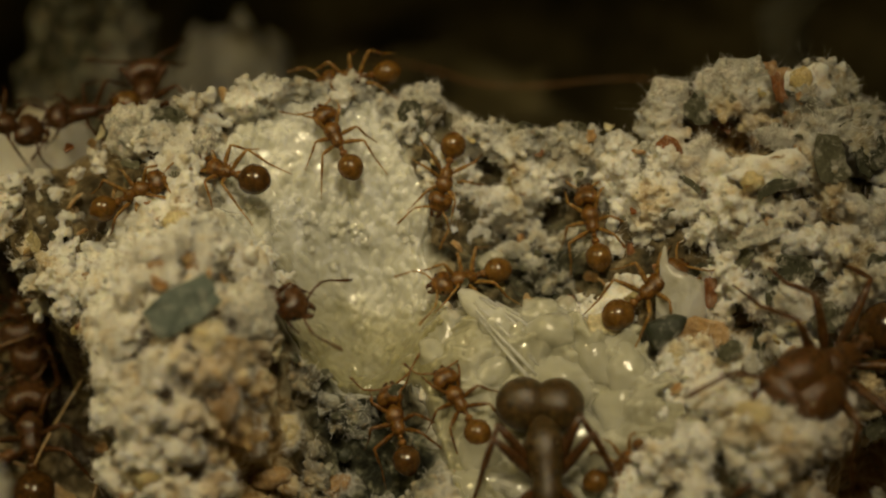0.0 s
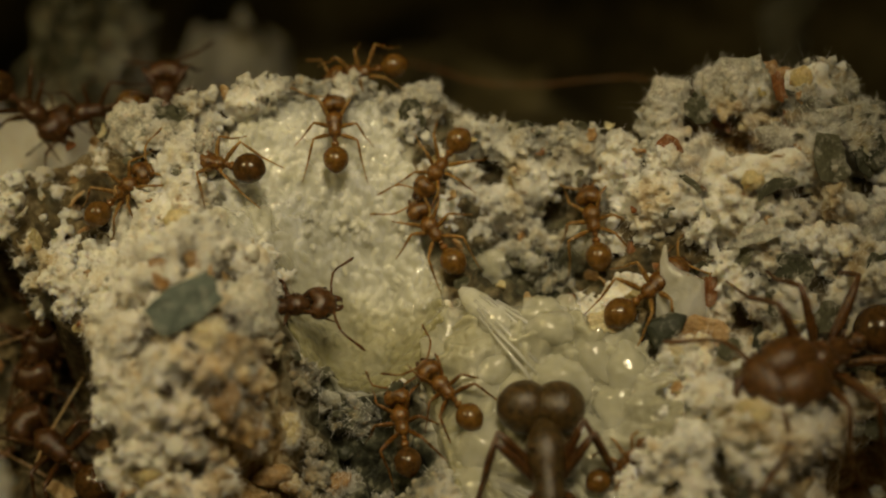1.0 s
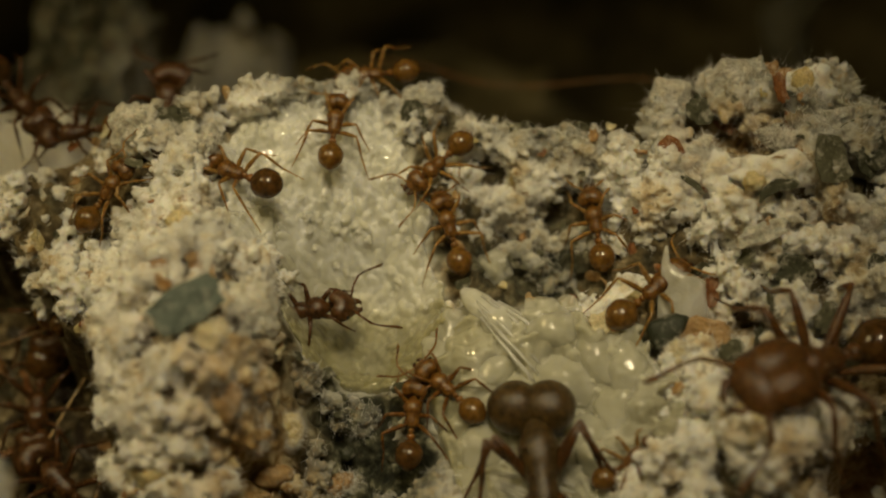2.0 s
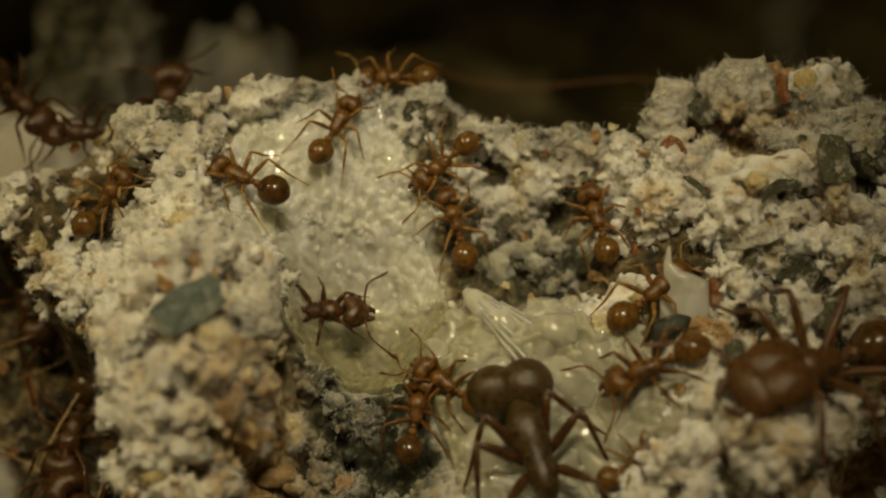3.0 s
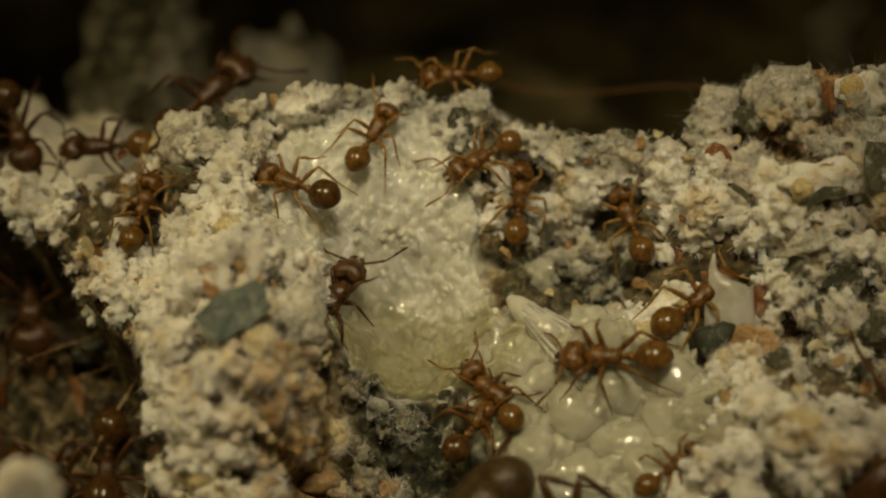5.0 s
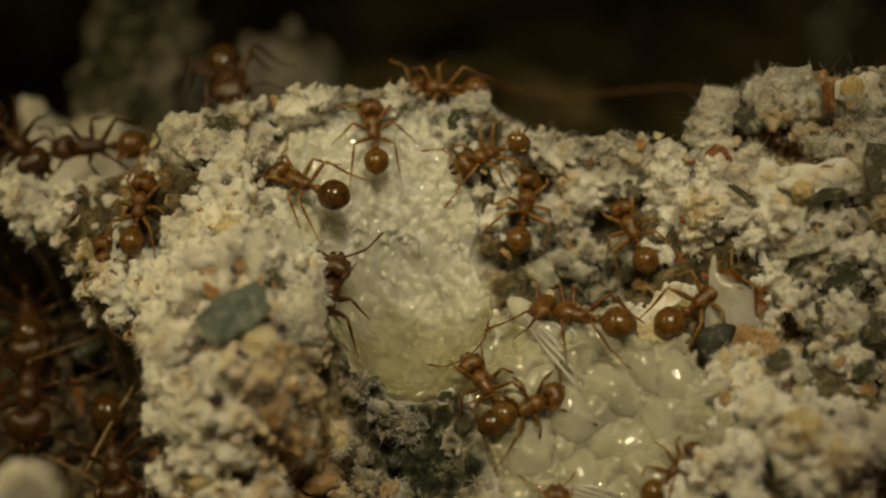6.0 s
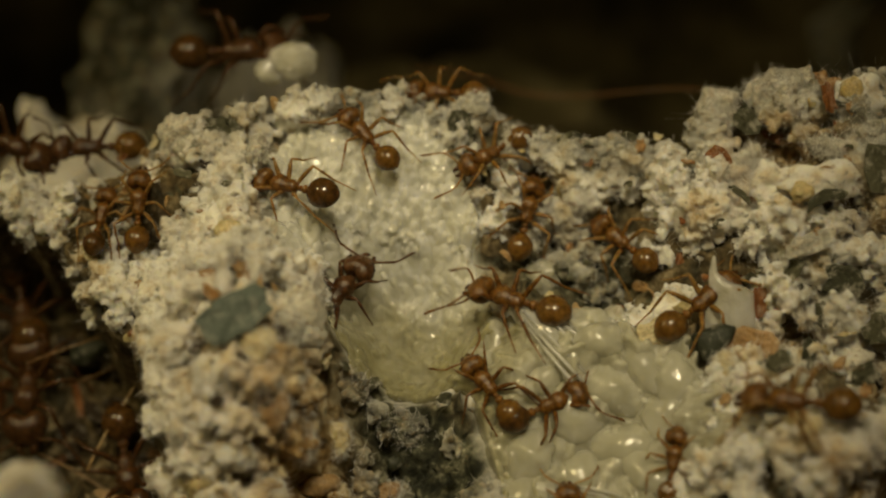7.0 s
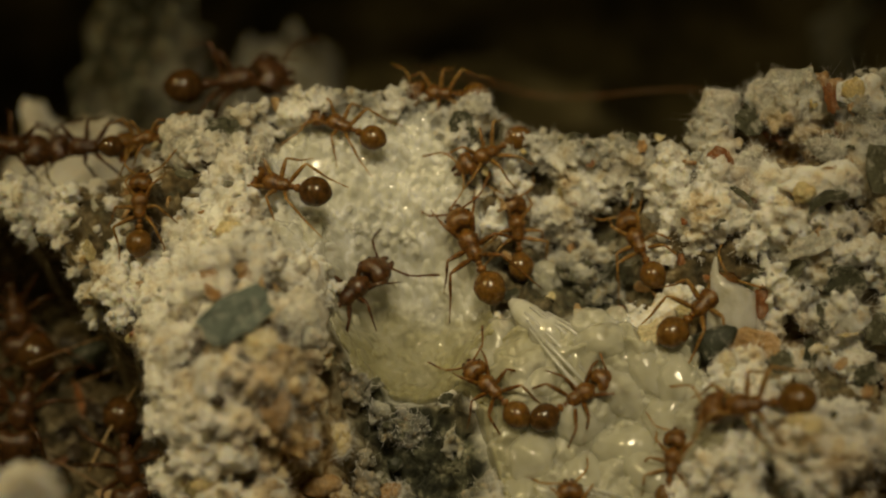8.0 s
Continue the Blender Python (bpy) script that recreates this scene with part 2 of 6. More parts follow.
DARK = chitin("dark_gaster", (0.034, 0.016, 0.004), (0.105, 0.050, 0.012), 0.15, 0.08)
RUSSET = chitin("russet_chitin", (0.042, 0.019, 0.005), (0.145, 0.064, 0.016), 0.28)
EYE = chitin("eye_black", (0.01, 0.008, 0.006), (0.02, 0.015, 0.01), 0.15)
LEAF = flake_material("old_leaf", (0.048, 0.050, 0.026), (0.115, 0.110, 0.062))
SLATE = flake_material("slate_leaf", (0.135, 0.165, 0.14), (0.15, 0.18, 0.155), 0.75, 0, 0.25)
TAN = flake_material("tan_leaf", (0.36, 0.19, 0.07), (0.50, 0.33, 0.15), 0.5, 0.4, 0.4)
RUST = flake_material("rust_scrap", (0.20, 0.075, 0.02), (0.34, 0.14, 0.04), 0.35, 0.3, 0.3)
PALE = flake_material("pale_flake", (0.44, 0.42, 0.35), (0.60, 0.57, 0.48), 0.5, 0.7, 0.85)
YELLOW = flake_material("yellow_scrap", (0.66, 0.52, 0.24), (0.74, 0.64, 0.40), 0.6, 0.5, 0.5)
STONE = flake_material("black_stone", (0.032, 0.038, 0.022), (0.055, 0.060, 0.036), 0.45, 0, 0.4)
THREAD = flake_material("fungus_thread", (0.86, 0.84, 0.78), (0.92, 0.90, 0.86), 0.8, 0.0, 0.0, 0.95)
SOIL = flake_material("dark_soil", (0.030, 0.020, 0.010), (0.055, 0.036, 0.018), 0.9, 0, 0.3)
EARTH = earth_material("nest_earth")

# ---- mesh helpers ----


def mesh_of(name, verts, faces, material, smooth=True):
    me = bpy.data.meshes.new(name)
    me.from_pydata([tuple(p) for p in verts], [], [tuple(f) for f in faces])
    me.materials.append(material)
    if smooth:
        me.polygons.foreach_set("use_smooth", [True] * len(me.polygons))
    me.update()
    return me


def part(name, me, parent, label="", m=None):
    """Links a mesh as one object under a thing or a part."""
    ob = new(name, me)
    ob.parent = parent
    if m is not None:
        ob.matrix_basis = m
    return tagged(ob, label)


def loft(rings, n=14):
    """A closed body through elliptic rings (y, half width, half height, z of the middle)."""
    verts, faces = [], []
    for y, rx, rz, zc in rings:
        for k in range(n):
            a = 2 * math.pi * k / n
            verts.append((rx * math.cos(a), y, zc + rz * math.sin(a)))
    for r in range(len(rings) - 1):
        for k in range(n):
            a, b = r * n + k, r * n + (k + 1) % n
            faces.append((a, a + n, b + n, b))
    faces.append(tuple(range(n)))
    faces.append(tuple(reversed(range((len(rings) - 1) * n, len(rings) * n))))
    return verts, faces


def tube(points, radii, n=7):
    verts, faces = [], []
    pts = [Vector(p) for p in points]
    for i, p in enumerate(pts):
        way = (pts[min(i + 1, len(pts) - 1)] - pts[max(i - 1, 0)]).normalized()
        side = way.cross(Vector((0.13, 0.21, 0.97))).normalized()
        up = side.cross(way)
        for k in range(n):
            a = 2 * math.pi * k / n
            verts.append(p + (side * math.cos(a) + up * math.sin(a)) * radii[i])
    for r in range(len(pts) - 1):
        for k in range(n):
            a, b = r * n + k, r * n + (k + 1) % n
            faces.append((a, b, b + n, a + n))
    faces.append(tuple(reversed(range(n))))
    faces.append(tuple(range((len(pts) - 1) * n, len(pts) * n)))
    return verts, faces


def joined(*pieces):
    verts, faces = [], []
    for v, f in pieces:
        base = len(verts)
        verts.extend(v)
        faces.extend(tuple(i + base for i in face) for face in f)
    return verts, faces


def scaled(piece, k):
    return [Vector(p) * k for p in piece[0]], piece[1]


def blob(rough, seed, detail=2, stretch=(1, 1, 1), freq=1.6):
    """A lumpy ball of radius one."""
    bm = bmesh.new()
    bmesh.ops.create_icosphere(bm, subdivisions=detail, radius=1)
    for p in bm.verts:
        co = p.co.normalized()
        d = noise.noise(co * freq + Vector((seed * 7.1, 0, 0))) + 0.5 * noise.noise(co * freq * 2.7 + Vector((0, seed * 3.3, 0)))
        d += 0.3 * noise.noise(co * freq * 6.0 + Vector((0, 0, seed * 5.7)))
        p.co = Vector((co.x * stretch[0], co.y * stretch[1], co.z * stretch[2])) * (1 + rough * d)
    verts, faces = [p.co.copy() for p in bm.verts], [tuple(p.index for p in f.verts) for f in bm.faces]
    bm.free()
    return verts, faces


def slab(wide, high, thick, bend, seed, jag=0.25, sides=18):
    """A torn flake: an uneven outline, bent, with thickness and a rough face. Millimetres in, metres out."""
    rng = random.Random(seed)
    outline = []
    for k in range(sides):
        a = 2 * math.pi * k / sides
        squarish = 1 / max(abs(math.cos(a)), abs(math.sin(a))) ** 0.6
        outline.append((math.cos(a) * squarish * (1 + rng.uniform(-jag, jag)), math.sin(a) * squarish * (1 + rng.uniform(-jag, jag))))
    verts, faces = [], []
    steps = (0.45, 0.8, 1.0)
    for sign in (1, -1):
        verts.append((0, 0, sign * thick / 2))
        for s in steps:
            for x, y in outline:
                wx, wy = x * s * wide / 2, y * s * high / 2
                z = bend * ((x * s) ** 2 - 0.4 * (y * s)) + 0.12 * min(wide, high) * noise.noise(Vector((x * s * 1.7, y * s * 1.7, seed)))
                verts.append((wx, wy, z + sign * thick / 2 * (0.55 if s == 1.0 else 1)))
    half = 1 + len(steps) * sides
    for side, base in ((1, 0), (-1, half)):
        for k in range(sides):
            j = (k + 1) % sides
            fs = [(base, base + 1 + k, base + 1 + j)]
            for r in range(len(steps) - 1):
                a = base + 1 + r * sides
                fs.append((a + k, a + sides + k, a + sides + j, a + j))
            faces.extend(fs if side == 1 else [tuple(reversed(f)) for f in fs])
    rim = 1 + (len(steps) - 1) * sides
    for k in range(sides):
        j = (k + 1) % sides
        faces.append((rim + k, half + rim + k, half + rim + j, rim + j))
    return [Vector(p) * MM for p in verts], faces


def raise_sheet(name, material, us, vs, crumbs, place):
    """A crumbly sheet over the u, v grid."""
    gu, gv = np.meshgrid(us, vs)
    h, du, dv = crumbs(gu, gv)
    pts = np.stack([(gu + du).ravel(), (gv + dv).ravel(), h.ravel()], 1) * MM
    m = np.array(place)
    pts = pts @ m[:3, :3].T + m[:3, 3]
    rows, cols = gu.shape
    i = (np.arange(rows - 1)[:, None] * cols + np.arange(cols - 1)[None, :]).ravel()
    quads = np.stack([i, i + 1, i + cols + 1, i + cols], 1)
    me = bpy.data.meshes.new(name)
    me.vertices.add(len(pts))
    me.vertices.foreach_set("co", pts.ravel())
    me.loops.add(quads.size)
    me.loops.foreach_set("vertex_index", quads.ravel())
    me.polygons.add(len(quads))
    me.polygons.foreach_set("loop_start", np.arange(len(quads)) * 4)
    me.polygons.foreach_set("use_smooth", np.ones(len(quads), bool))
    me.update(calc_edges=True)
    me.materials.append(material)
    return me, gu, gv


# ---- the garden ----


def beads(u, v, size, seed):
    """Close-packed rounded bodies, 0 in the joints and up to 1 on their backs."""
    x, y = np.asarray(u, float) / size, np.asarray(v, float) / size
    best = np.full(np.broadcast(x, y).shape, 0.25)
    for du in (-1, 0, 1):
        for dv in (-1, 0, 1):
            cx, cy = np.floor(x) + du, np.floor(y) + dv
            px, py = cx + 0.15 + 0.7 * lattice(cx, cy, seed), cy + 0.15 + 0.7 * lattice(cx, cy, seed + 1)
            turn = lattice(cx, cy, seed + 2) * math.pi
            ax, ay = (x - px) * np.cos(turn) + (y - py) * np.sin(turn), (y - py) * np.cos(turn) - (x - px) * np.sin(turn)
            d = (ax / 0.62) ** 2 + (ay / 0.92) ** 2
            best = best + np.exp(7 * (1 - d) * (0.6 + 0.6 * lattice(cx, cy, seed + 3)))
    return np.clip(np.log(best) / 7, -0.2, 2)


def face_crumbs(u, v):
    bare = brood_mask(u, v)
    rough = 1 - 0.8 * bare
    billow = np.abs(fbm(u / 0.9, v / 0.9, 12, 3))
    h = relief(u, v) + bare * (-0.45 + 0.25 * beads(u, v, 0.9, 260)) + rough * (0.75 * fbm(u / 1.5, v / 1.5, 8, 3) + 0.9 * billow + 0.22 * fbm(u / 0.22, v / 0.22, 21, 2))
    du = rough * (0.45 * fbm(u / 0.8, v / 0.8, 40, 2) + 0.10 * fbm(u / 0.2, v / 0.2, 41, 2))
    dv = rough * (0.45 * fbm(u / 0.8, v / 0.8, 50, 2) + 0.10 * fbm(u / 0.2, v / 0.2, 51, 2))
    return h, du, dv


def build_garden():
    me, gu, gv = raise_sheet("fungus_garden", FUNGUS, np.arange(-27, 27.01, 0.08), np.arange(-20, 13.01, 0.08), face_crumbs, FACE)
    for name, values in (("grey", grey_mask(gu, gv)), ("bare", brood_mask(gu, gv)), ("worn_shade", worn_shade_mask(gu, gv))):
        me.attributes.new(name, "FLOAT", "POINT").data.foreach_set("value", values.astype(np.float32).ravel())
    ob = new("fungus_garden", me)
    return tagged(ob, "crumbly cream and grey fungus garden of chewed leaf pulp", "fungus garden", kind="structure")


garden = build_garden()


def back_wall_crumbs(u, v):
    return 9 * fbm(u / 22, v / 22, 91, 3) + 2.5 * fbm(u / 5, v / 5, 92, 3), 0 * u, 0 * v


me, _, _ = raise_sheet("nest_wall", EARTH, np.arange(-90, 90.1, 0.9), np.arange(-60, 60.1, 0.9), back_wall_crumbs, pose(0, 0.042, 0, 75))
tagged(new("nest_wall", me), "dark brown crumbly earth wall of the nest chamber", "nest wall", kind="structure")


def floor_crumbs(u, v):
    return 2.0 * fbm(u / 9, v / 9, 95, 3) + 0.8 * fbm(u / 2, v / 2, 96, 3), 0 * u, 0 * v


me, _, _ = raise_sheet("nest_floor", SOIL, np.arange(-90, 90.1, 0.9), np.arange(-90, 60.1, 0.9), floor_crumbs, pose(0, 0, -0.024))
tagged(new("nest_floor", me), "dark brown earth floor of the nest chamber", "nest floor", kind="structure")


def scatter(count, seed, keep):
    """Random u, v places that keep() accepts."""
    rng = np.random.default_rng(seed)
    u, v = rng.uniform(-23, 23, count), rng.uniform(-12, 9, count)
    ok = rng.random(count) < keep(u, v)
    return u[ok], v[ok]


def fungus_here(u, v):
    below = np.clip(1 - (v - ridge(u)) / 0.8, 0, 1)
    return (1 - brood_mask(u, v)) * (1 - cavity(u, v)) * below * (1 - 0.95 * gaps(u, v))


def joined_copies(name, material, variants, placed):
    """Many small pieces in one mesh. placed: (variant, 3x3 matrix, place in millimetres) rows."""
    verts, faces, greys, base = [], [], [], 0
    for k, m, p, g in placed:
        vs, fs = variants[k]
        verts.append(vs @ m.T + p)
        faces.append(fs + base)
        greys.append(np.full(len(vs), g, np.float32))
        base += len(vs)
    pts = np.concatenate(verts) * MM
    fm = np.array(FACE)
    pts = pts @ fm[:3, :3].T
    tris = np.concatenate(faces)
    me = bpy.data.meshes.new(name)
    me.vertices.add(len(pts))
    me.vertices.foreach_set("co", pts.ravel())
    me.loops.add(tris.size)
    me.loops.foreach_set("vertex_index", tris.ravel())
    me.polygons.add(len(tris))
    me.polygons.foreach_set("loop_start", np.arange(len(tris)) * 3)
    me.polygons.foreach_set("use_smooth", np.ones(len(tris), bool))
    me.update(calc_edges=True)
    me.attributes.new("grey", "FLOAT", "POINT").data.foreach_set("value", np.concatenate(greys))
    me.materials.append(material)
    return me


def random_turn(rng):
    q = rng.normal(size=4)
    w, x, y, z = q / np.linalg.norm(q)
    return np.array([[1 - 2 * (y * y + z * z), 2 * (x * y - z * w), 2 * (x * z + y * w)],
                     [2 * (x * y + z * w), 1 - 2 * (x * x + z * z), 2 * (y * z - x * w)],
                     [2 * (x * z - y * w), 2 * (y * z + x * w), 1 - 2 * (x * x + y * y)]])


def as_arrays(piece):
    return np.array([tuple(p) for p in piece[0]]), np.array(piece[1])


def pile(u, v):
    """How high the tufts are heaped: crevices run between the heaps."""
    return np.clip(0.5 + 0.95 * fbm(u / 1.7, v / 1.7, 61, 3), 0, 1)


def trodden(u, v):
    """Where the ants keep the tufts low."""
    w = lump(u, v, 0.0, 3.4, 1.5, 1.5, 1.0) + lump(u, v, 0.7, 1.4, 1.2, 1.6, 1.0) + lump(u, v, 5.4, 1.3, 1.2, 1.8, 1.0) + lump(u, v, -12.7, 1.8, 1.6, 1.4, 1.0) + lump(u, v, -11.4, 1.9, 1.3, 1.0, 1.0)
    w = w + lump(u, v, -15, 1.2, 1.2, 2.2, 1.0) + lump(u, v, -14.0, 3.6, 1.2, 1.2, 1.0) + lump(u, v, 7.9, -2.2, 1.5, 1.3, 1.0) + lump(u, v, 9.8, -6.9, 2.2, 1.3, 1.0, 2) + lump(u, v, -13.5, 0.3, 1.0, 1.0, 0.9) + lump(u, v, -7.8, 2.6, 1.0, 1.0, 1.0) + lump(u, v, -1.5, -7, 1.5, 1.5, 1.0) + lump(u, v, 13.2, -6.4, 2.4, 1.6, 1.0, 2)
    return np.clip(w, 0, 1)


def build_tufts():
    """Fluffy masses of fungus: many clots melted together, then roughened."""
    rng = np.random.default_rng(4)
    variants = [as_arrays(blob(0.5, k + 1, 2, (1, 0.8, 0.75), 1.9)) for k in range(10)]
    placed = []
    u, v = scatter(4600, 6, lambda a, b: fungus_here(a, b) * np.clip((pile(a, b) - 0.42) * 3.5, 0, 1) * (1 - 0.5 * lump(a, b, 3.4, -0.4, 2.6, 2.6, 1.0, 2)) * (1 - 0.8 * lump(a, b, -3.3, -8.8, 2.8, 3.0, 1.0, 2)) * (1 - 0.7 * lump(a, b, 12.2, 5.0, 4.6, 2.0, 1.0, 2)))
    u, v, heaps = list(u), list(v), list(pile(u, v))
    for cu, cv, wide in ((12.8, -2.9, 0.9), (14.4, 0.65, 0.5), (3.6, 3.4, 1.1), (2.2, 4.2, 0.5), (4.0, 4.0, 0.4), (5.6, 3.9, 0.4), (1.0, 4.3, 0.5), (3.5, 3.0, 0.9), (6.6, 2.4, 0.7), (6.7, 3.2, 0.9), (5.0, 3.4, 0.7), (0.8, 3.1, 0.6), (2.8, 2.6, 0.6), (-1.2, 4.7, 0.7), (11.1, 0.05, 0.9), (7.9, 0.6, 1.1), (8.0, 1.4, 0.7), (15.6, -2.2, 0.7), (9.6, -6.0, 1.2), (12, -8, 1.5), (-11, 1.8, 1.2),
                         (-12.0, -4.0, 0.8), (-11.3, -6.5, 0.9), (-10.2, -9, 1.1), (-8.8, -1.5, 0.9), (-1.0, 6.6, 0.9), (-4, 6.6, 1.3), (-7.4, 5.8, 1.0), (8.6, -6.2, 0.9), (9.0, -7.8, 1.0), (10.6, -8.9, 1.0), (8.2, -9.3, 0.8), (-9.6, -6.2, 1.2), (-8.6, -8.2, 1.0), (15.8, -6.0, 0.8), (-5.2, -5.4, 0.5), (-3.4, -6.4, 0.4), (-1.4, -6.9, 0.4)):
        for _ in range(int(16 * wide)):
            u.append(cu + rng.normal() * wide * 0.45)
            v.append(cv + rng.normal() * wide * 0.45)
            heaps.append(rng.uniform(0.5, 1.0))
    for a, b, heap in zip(u, v, heaps):
        heap *= (1 - 0.9 * float(trodden(a, b))) ** 2
        wide = rng.uniform(0.25, 0.55) + 0.5 * heap * rng.random()
        h = float(relief(a, b)) + rng.uniform(-0.2, 0.1 + 1.6 * heap)
        placed.append((rng.integers(0, 10), random_turn(rng) * wide * 0.75, np.array((a, b, h)), 0.0))
        for _ in range(int(4 + 14 * wide)):
            way = rng.normal(size=3)
            way *= wide * rng.uniform(0.55, 1.0) / np.linalg.norm(way)
            placed.append((rng.integers(0, 10), random_turn(rng) * rng.uniform(0.09, 0.26), np.array((a, b, h)) + way, 0.0))
    # larger soft lumps
    for lo, hi, low, high, many in ((-12.6, -6.6, -10.5, -0.5, 46), (-16, -9.5, 0.2, 4.0, 20), (8, 15.5, 0.5, 6.0, 24), (8, 14, -10, -5.5, 22), (-7, 0, 5.2, 6.2, 9)):
        for _ in range(many):
            a, b, wide = rng.uniform(lo, hi), rng.uniform(low, high), rng.uniform(0.5, 0.95)
            if rng.random() > fungus_here(a, b) * (1 - trodden(a, b)):
                continue
            h = float(relief(a, b)) + rng.uniform(0.3, 0.9)
            placed.append((rng.integers(0, 10), random_turn(rng) * wide, np.array((a, b, h)), 0.0))
            for _ in range(10):
                way = rng.normal(size=3)
                way *= wide * rng.uniform(0.7, 0.95) / np.linalg.norm(way)
                placed.append((rng.integers(0, 10), random_turn(rng) * rng.uniform(0.2, 0.42), np.array((a, b, h)) + way, 0.0))
    ob = new("fungus_tuft", joined_copies("clots", CRUMB, variants, placed))
    melt = ob.modifiers.new("melt", "REMESH")
    melt.mode, melt.voxel_size = "VOXEL", 0.078 * MM
    me = bpy.data.meshes.new_from_object(ob.evaluated_get(bpy.context.evaluated_depsgraph_get()))
    ob.modifiers.clear()
    count = len(me.vertices)
    co, no = np.empty(count * 3, np.float32), np.empty(count * 3, np.float32)
    me.vertices.foreach_get("co", co)
    me.vertices.foreach_get("normal", no)
    co, no = co.reshape(-1, 3).astype(float), no.reshape(-1, 3).astype(float)
    rough = np.array([0.13 * noise.noise(Vector(p)) + 0.11 * noise.noise(Vector(p) * 2.6) for p in co / MM * 2.6])
    co = co + no * rough[:, None] * MM
    me.vertices.foreach_set("co", co.ravel())
    flat = co @ np.array(FACE)[:3, :3] / MM
    grey = grey_mask(flat[:, 0], flat[:, 1]) * (0.55 + 0.45 * vnoise(flat[:, 0] / 0.7, flat[:, 1] / 0.7, 77))
    me.attributes.new("grey", "FLOAT", "POINT").data.foreach_set("value", grey.astype(np.float32))
    me.materials.clear()
    me.materials.append(CRUMB)
    me.polygons.foreach_set("use_smooth", [True] * len(me.polygons))
    me.update()
    ob.data = me
    me.attributes.new("worn_shade", "FLOAT", "POINT").data.foreach_set("value", worn_shade_mask(flat[:, 0], flat[:, 1]).astype(np.float32))
    tagged(ob, "fluffy cream and grey-white masses of fungus on pulp", "fungus", kind="stuff")
    return co / MM, no


def build_threads(roots, normals):
    """Fine white hyphae: a short cottony nap on the tufts, and a few long wisps."""
    rng = np.random.default_rng(9)

    def unit(a):
        return a / np.linalg.norm(a, axis=1)[:, None]

    def strands(j, low, high, half, splay, curl):
        root, up, count = roots[j], normals[j], len(j)
        way = unit(unit(rng.normal(size=(count, 3))) * splay + up)
        side = unit(np.cross(way, rng.normal(size=(count, 3))))
        long = rng.uniform(low, high, count)[:, None]
        bend = unit(rng.normal(size=(count, 3))) * curl * long
        verts = np.empty((count, 6, 3))
        for k, (s, w) in enumerate(((0, 1), (0.55, 0.9), (1.0, 0.3))):
            mid = root - up * 0.03 + way * long * s + bend * s * s
            verts[:, 2 * k], verts[:, 2 * k + 1] = mid - side * half * w, mid + side * half * w
        return verts

    j = rng.integers(0, len(roots), 280000)
    patch = vnoise(roots[j, 0] / 1.5, (roots[j, 1] + roots[j, 2]) / 1.5, 88)
    j = j[rng.random(len(j)) < ease(0.2, 0.6, patch)]
    nap = strands(j, 0.09, 0.30, 0.0065, 1.1, 0.8)
    j = rng.integers(0, len(roots), 16000)
    patch = vnoise(roots[j, 0] / 0.9, (roots[j, 1] + roots[j, 2]) / 0.9, 89) * ease(2.0, 9.0, roots[j, 0])
    j = j[rng.random(len(j)) < ease(0.5, 0.75, patch)]
    wisps = strands(j, 0.3, 0.8, 0.0045, 1.5, 1.1)
    verts = np.concatenate([nap, wisps])
    i = np.arange(len(verts))[:, None] * 6
    faces = np.concatenate([i + np.array((0, 1, 3, 2)), i + np.array((2, 3, 5, 4))]).tolist()
    me = mesh_of("fungus_thread", verts.reshape(-1, 3) * MM, faces, THREAD)
    return tagged(new("fungus_thread", me), "fine white fungus threads standing off the garden", "fungus", kind="stuff")


nap_roots = [build_tufts()]


def nap_on(ob, times):
    """Lets fungus threads grow on a piece of pulp."""
    m = np.array(ob.matrix_basis)
    co, no = np.array([x.co for x in ob.data.vertices]), np.array([x.normal for x in ob.data.vertices])
    nap_roots.append((np.repeat((co @ m[:3, :3].T + m[:3, 3]) / MM, times, 0), np.repeat(no @ m[:3, :3].T, times, 0)))
    return ob


def build_lobe(name, label, place, size, seed, grey=0.35, material=CRUMB):
    """A further lobe of garden behind or before the face."""
    me = mesh_of(name, *scaled(blob(0.26, seed, 5, (1, 1, 1), 1.4), 1), material)
    pts = np.empty(len(me.vertices) * 3)
    me.vertices.foreach_get("co", pts)
    pts = pts.reshape(-1, 3) * np.array(size)
    pts += 1.5 * np.stack([fbm((pts[:, 0] + 0.6 * pts[:, 1]) / 1.8, pts[:, 2] / 1.8, seed + 5 * k, 3) for k in range(3)], 1)
    me.vertices.foreach_set("co", (pts * MM).ravel())
    me.attributes.new("grey", "FLOAT", "POINT").data.foreach_set("value", (grey + 0.4 * vnoise(pts[:, 0] / 2, pts[:, 2] / 2, seed)).astype(np.float32))
    me.update()
    ob = new(name, me)
    ob.location = Vector(place) * MM
    return tagged(ob, label, "fungus garden", kind="structure")


build_lobe("fungus_lobe", "pale grey lobe of the fungus garden behind the crest", (-17.0, 19.5, -5.2), (3.2, 3.6, 13), 71, 0.75)
build_lobe("fungus_lobe", "pale lobe of the fungus garden behind the crest", (-12.0, 30, -13), (4.6, 4, 15), 72)
build_lobe("fungus_lobe", "pale lobe of the fungus garden far behind the crest", (19.8, 32, -7), (1.3, 3, 12), 73, 0.8)
build_lobe("fungus_lobe", "grey lobe of the fungus garden behind the crest", (-19.6, 14, -8.6), (4.6, 4, 10), 74, -0.1)
build_lobe("fungus_lobe", "brown-green lobe of old garden far behind the crest", (-1.5, 36, -11), (14, 4, 10), 76, 0.9, EARTH)
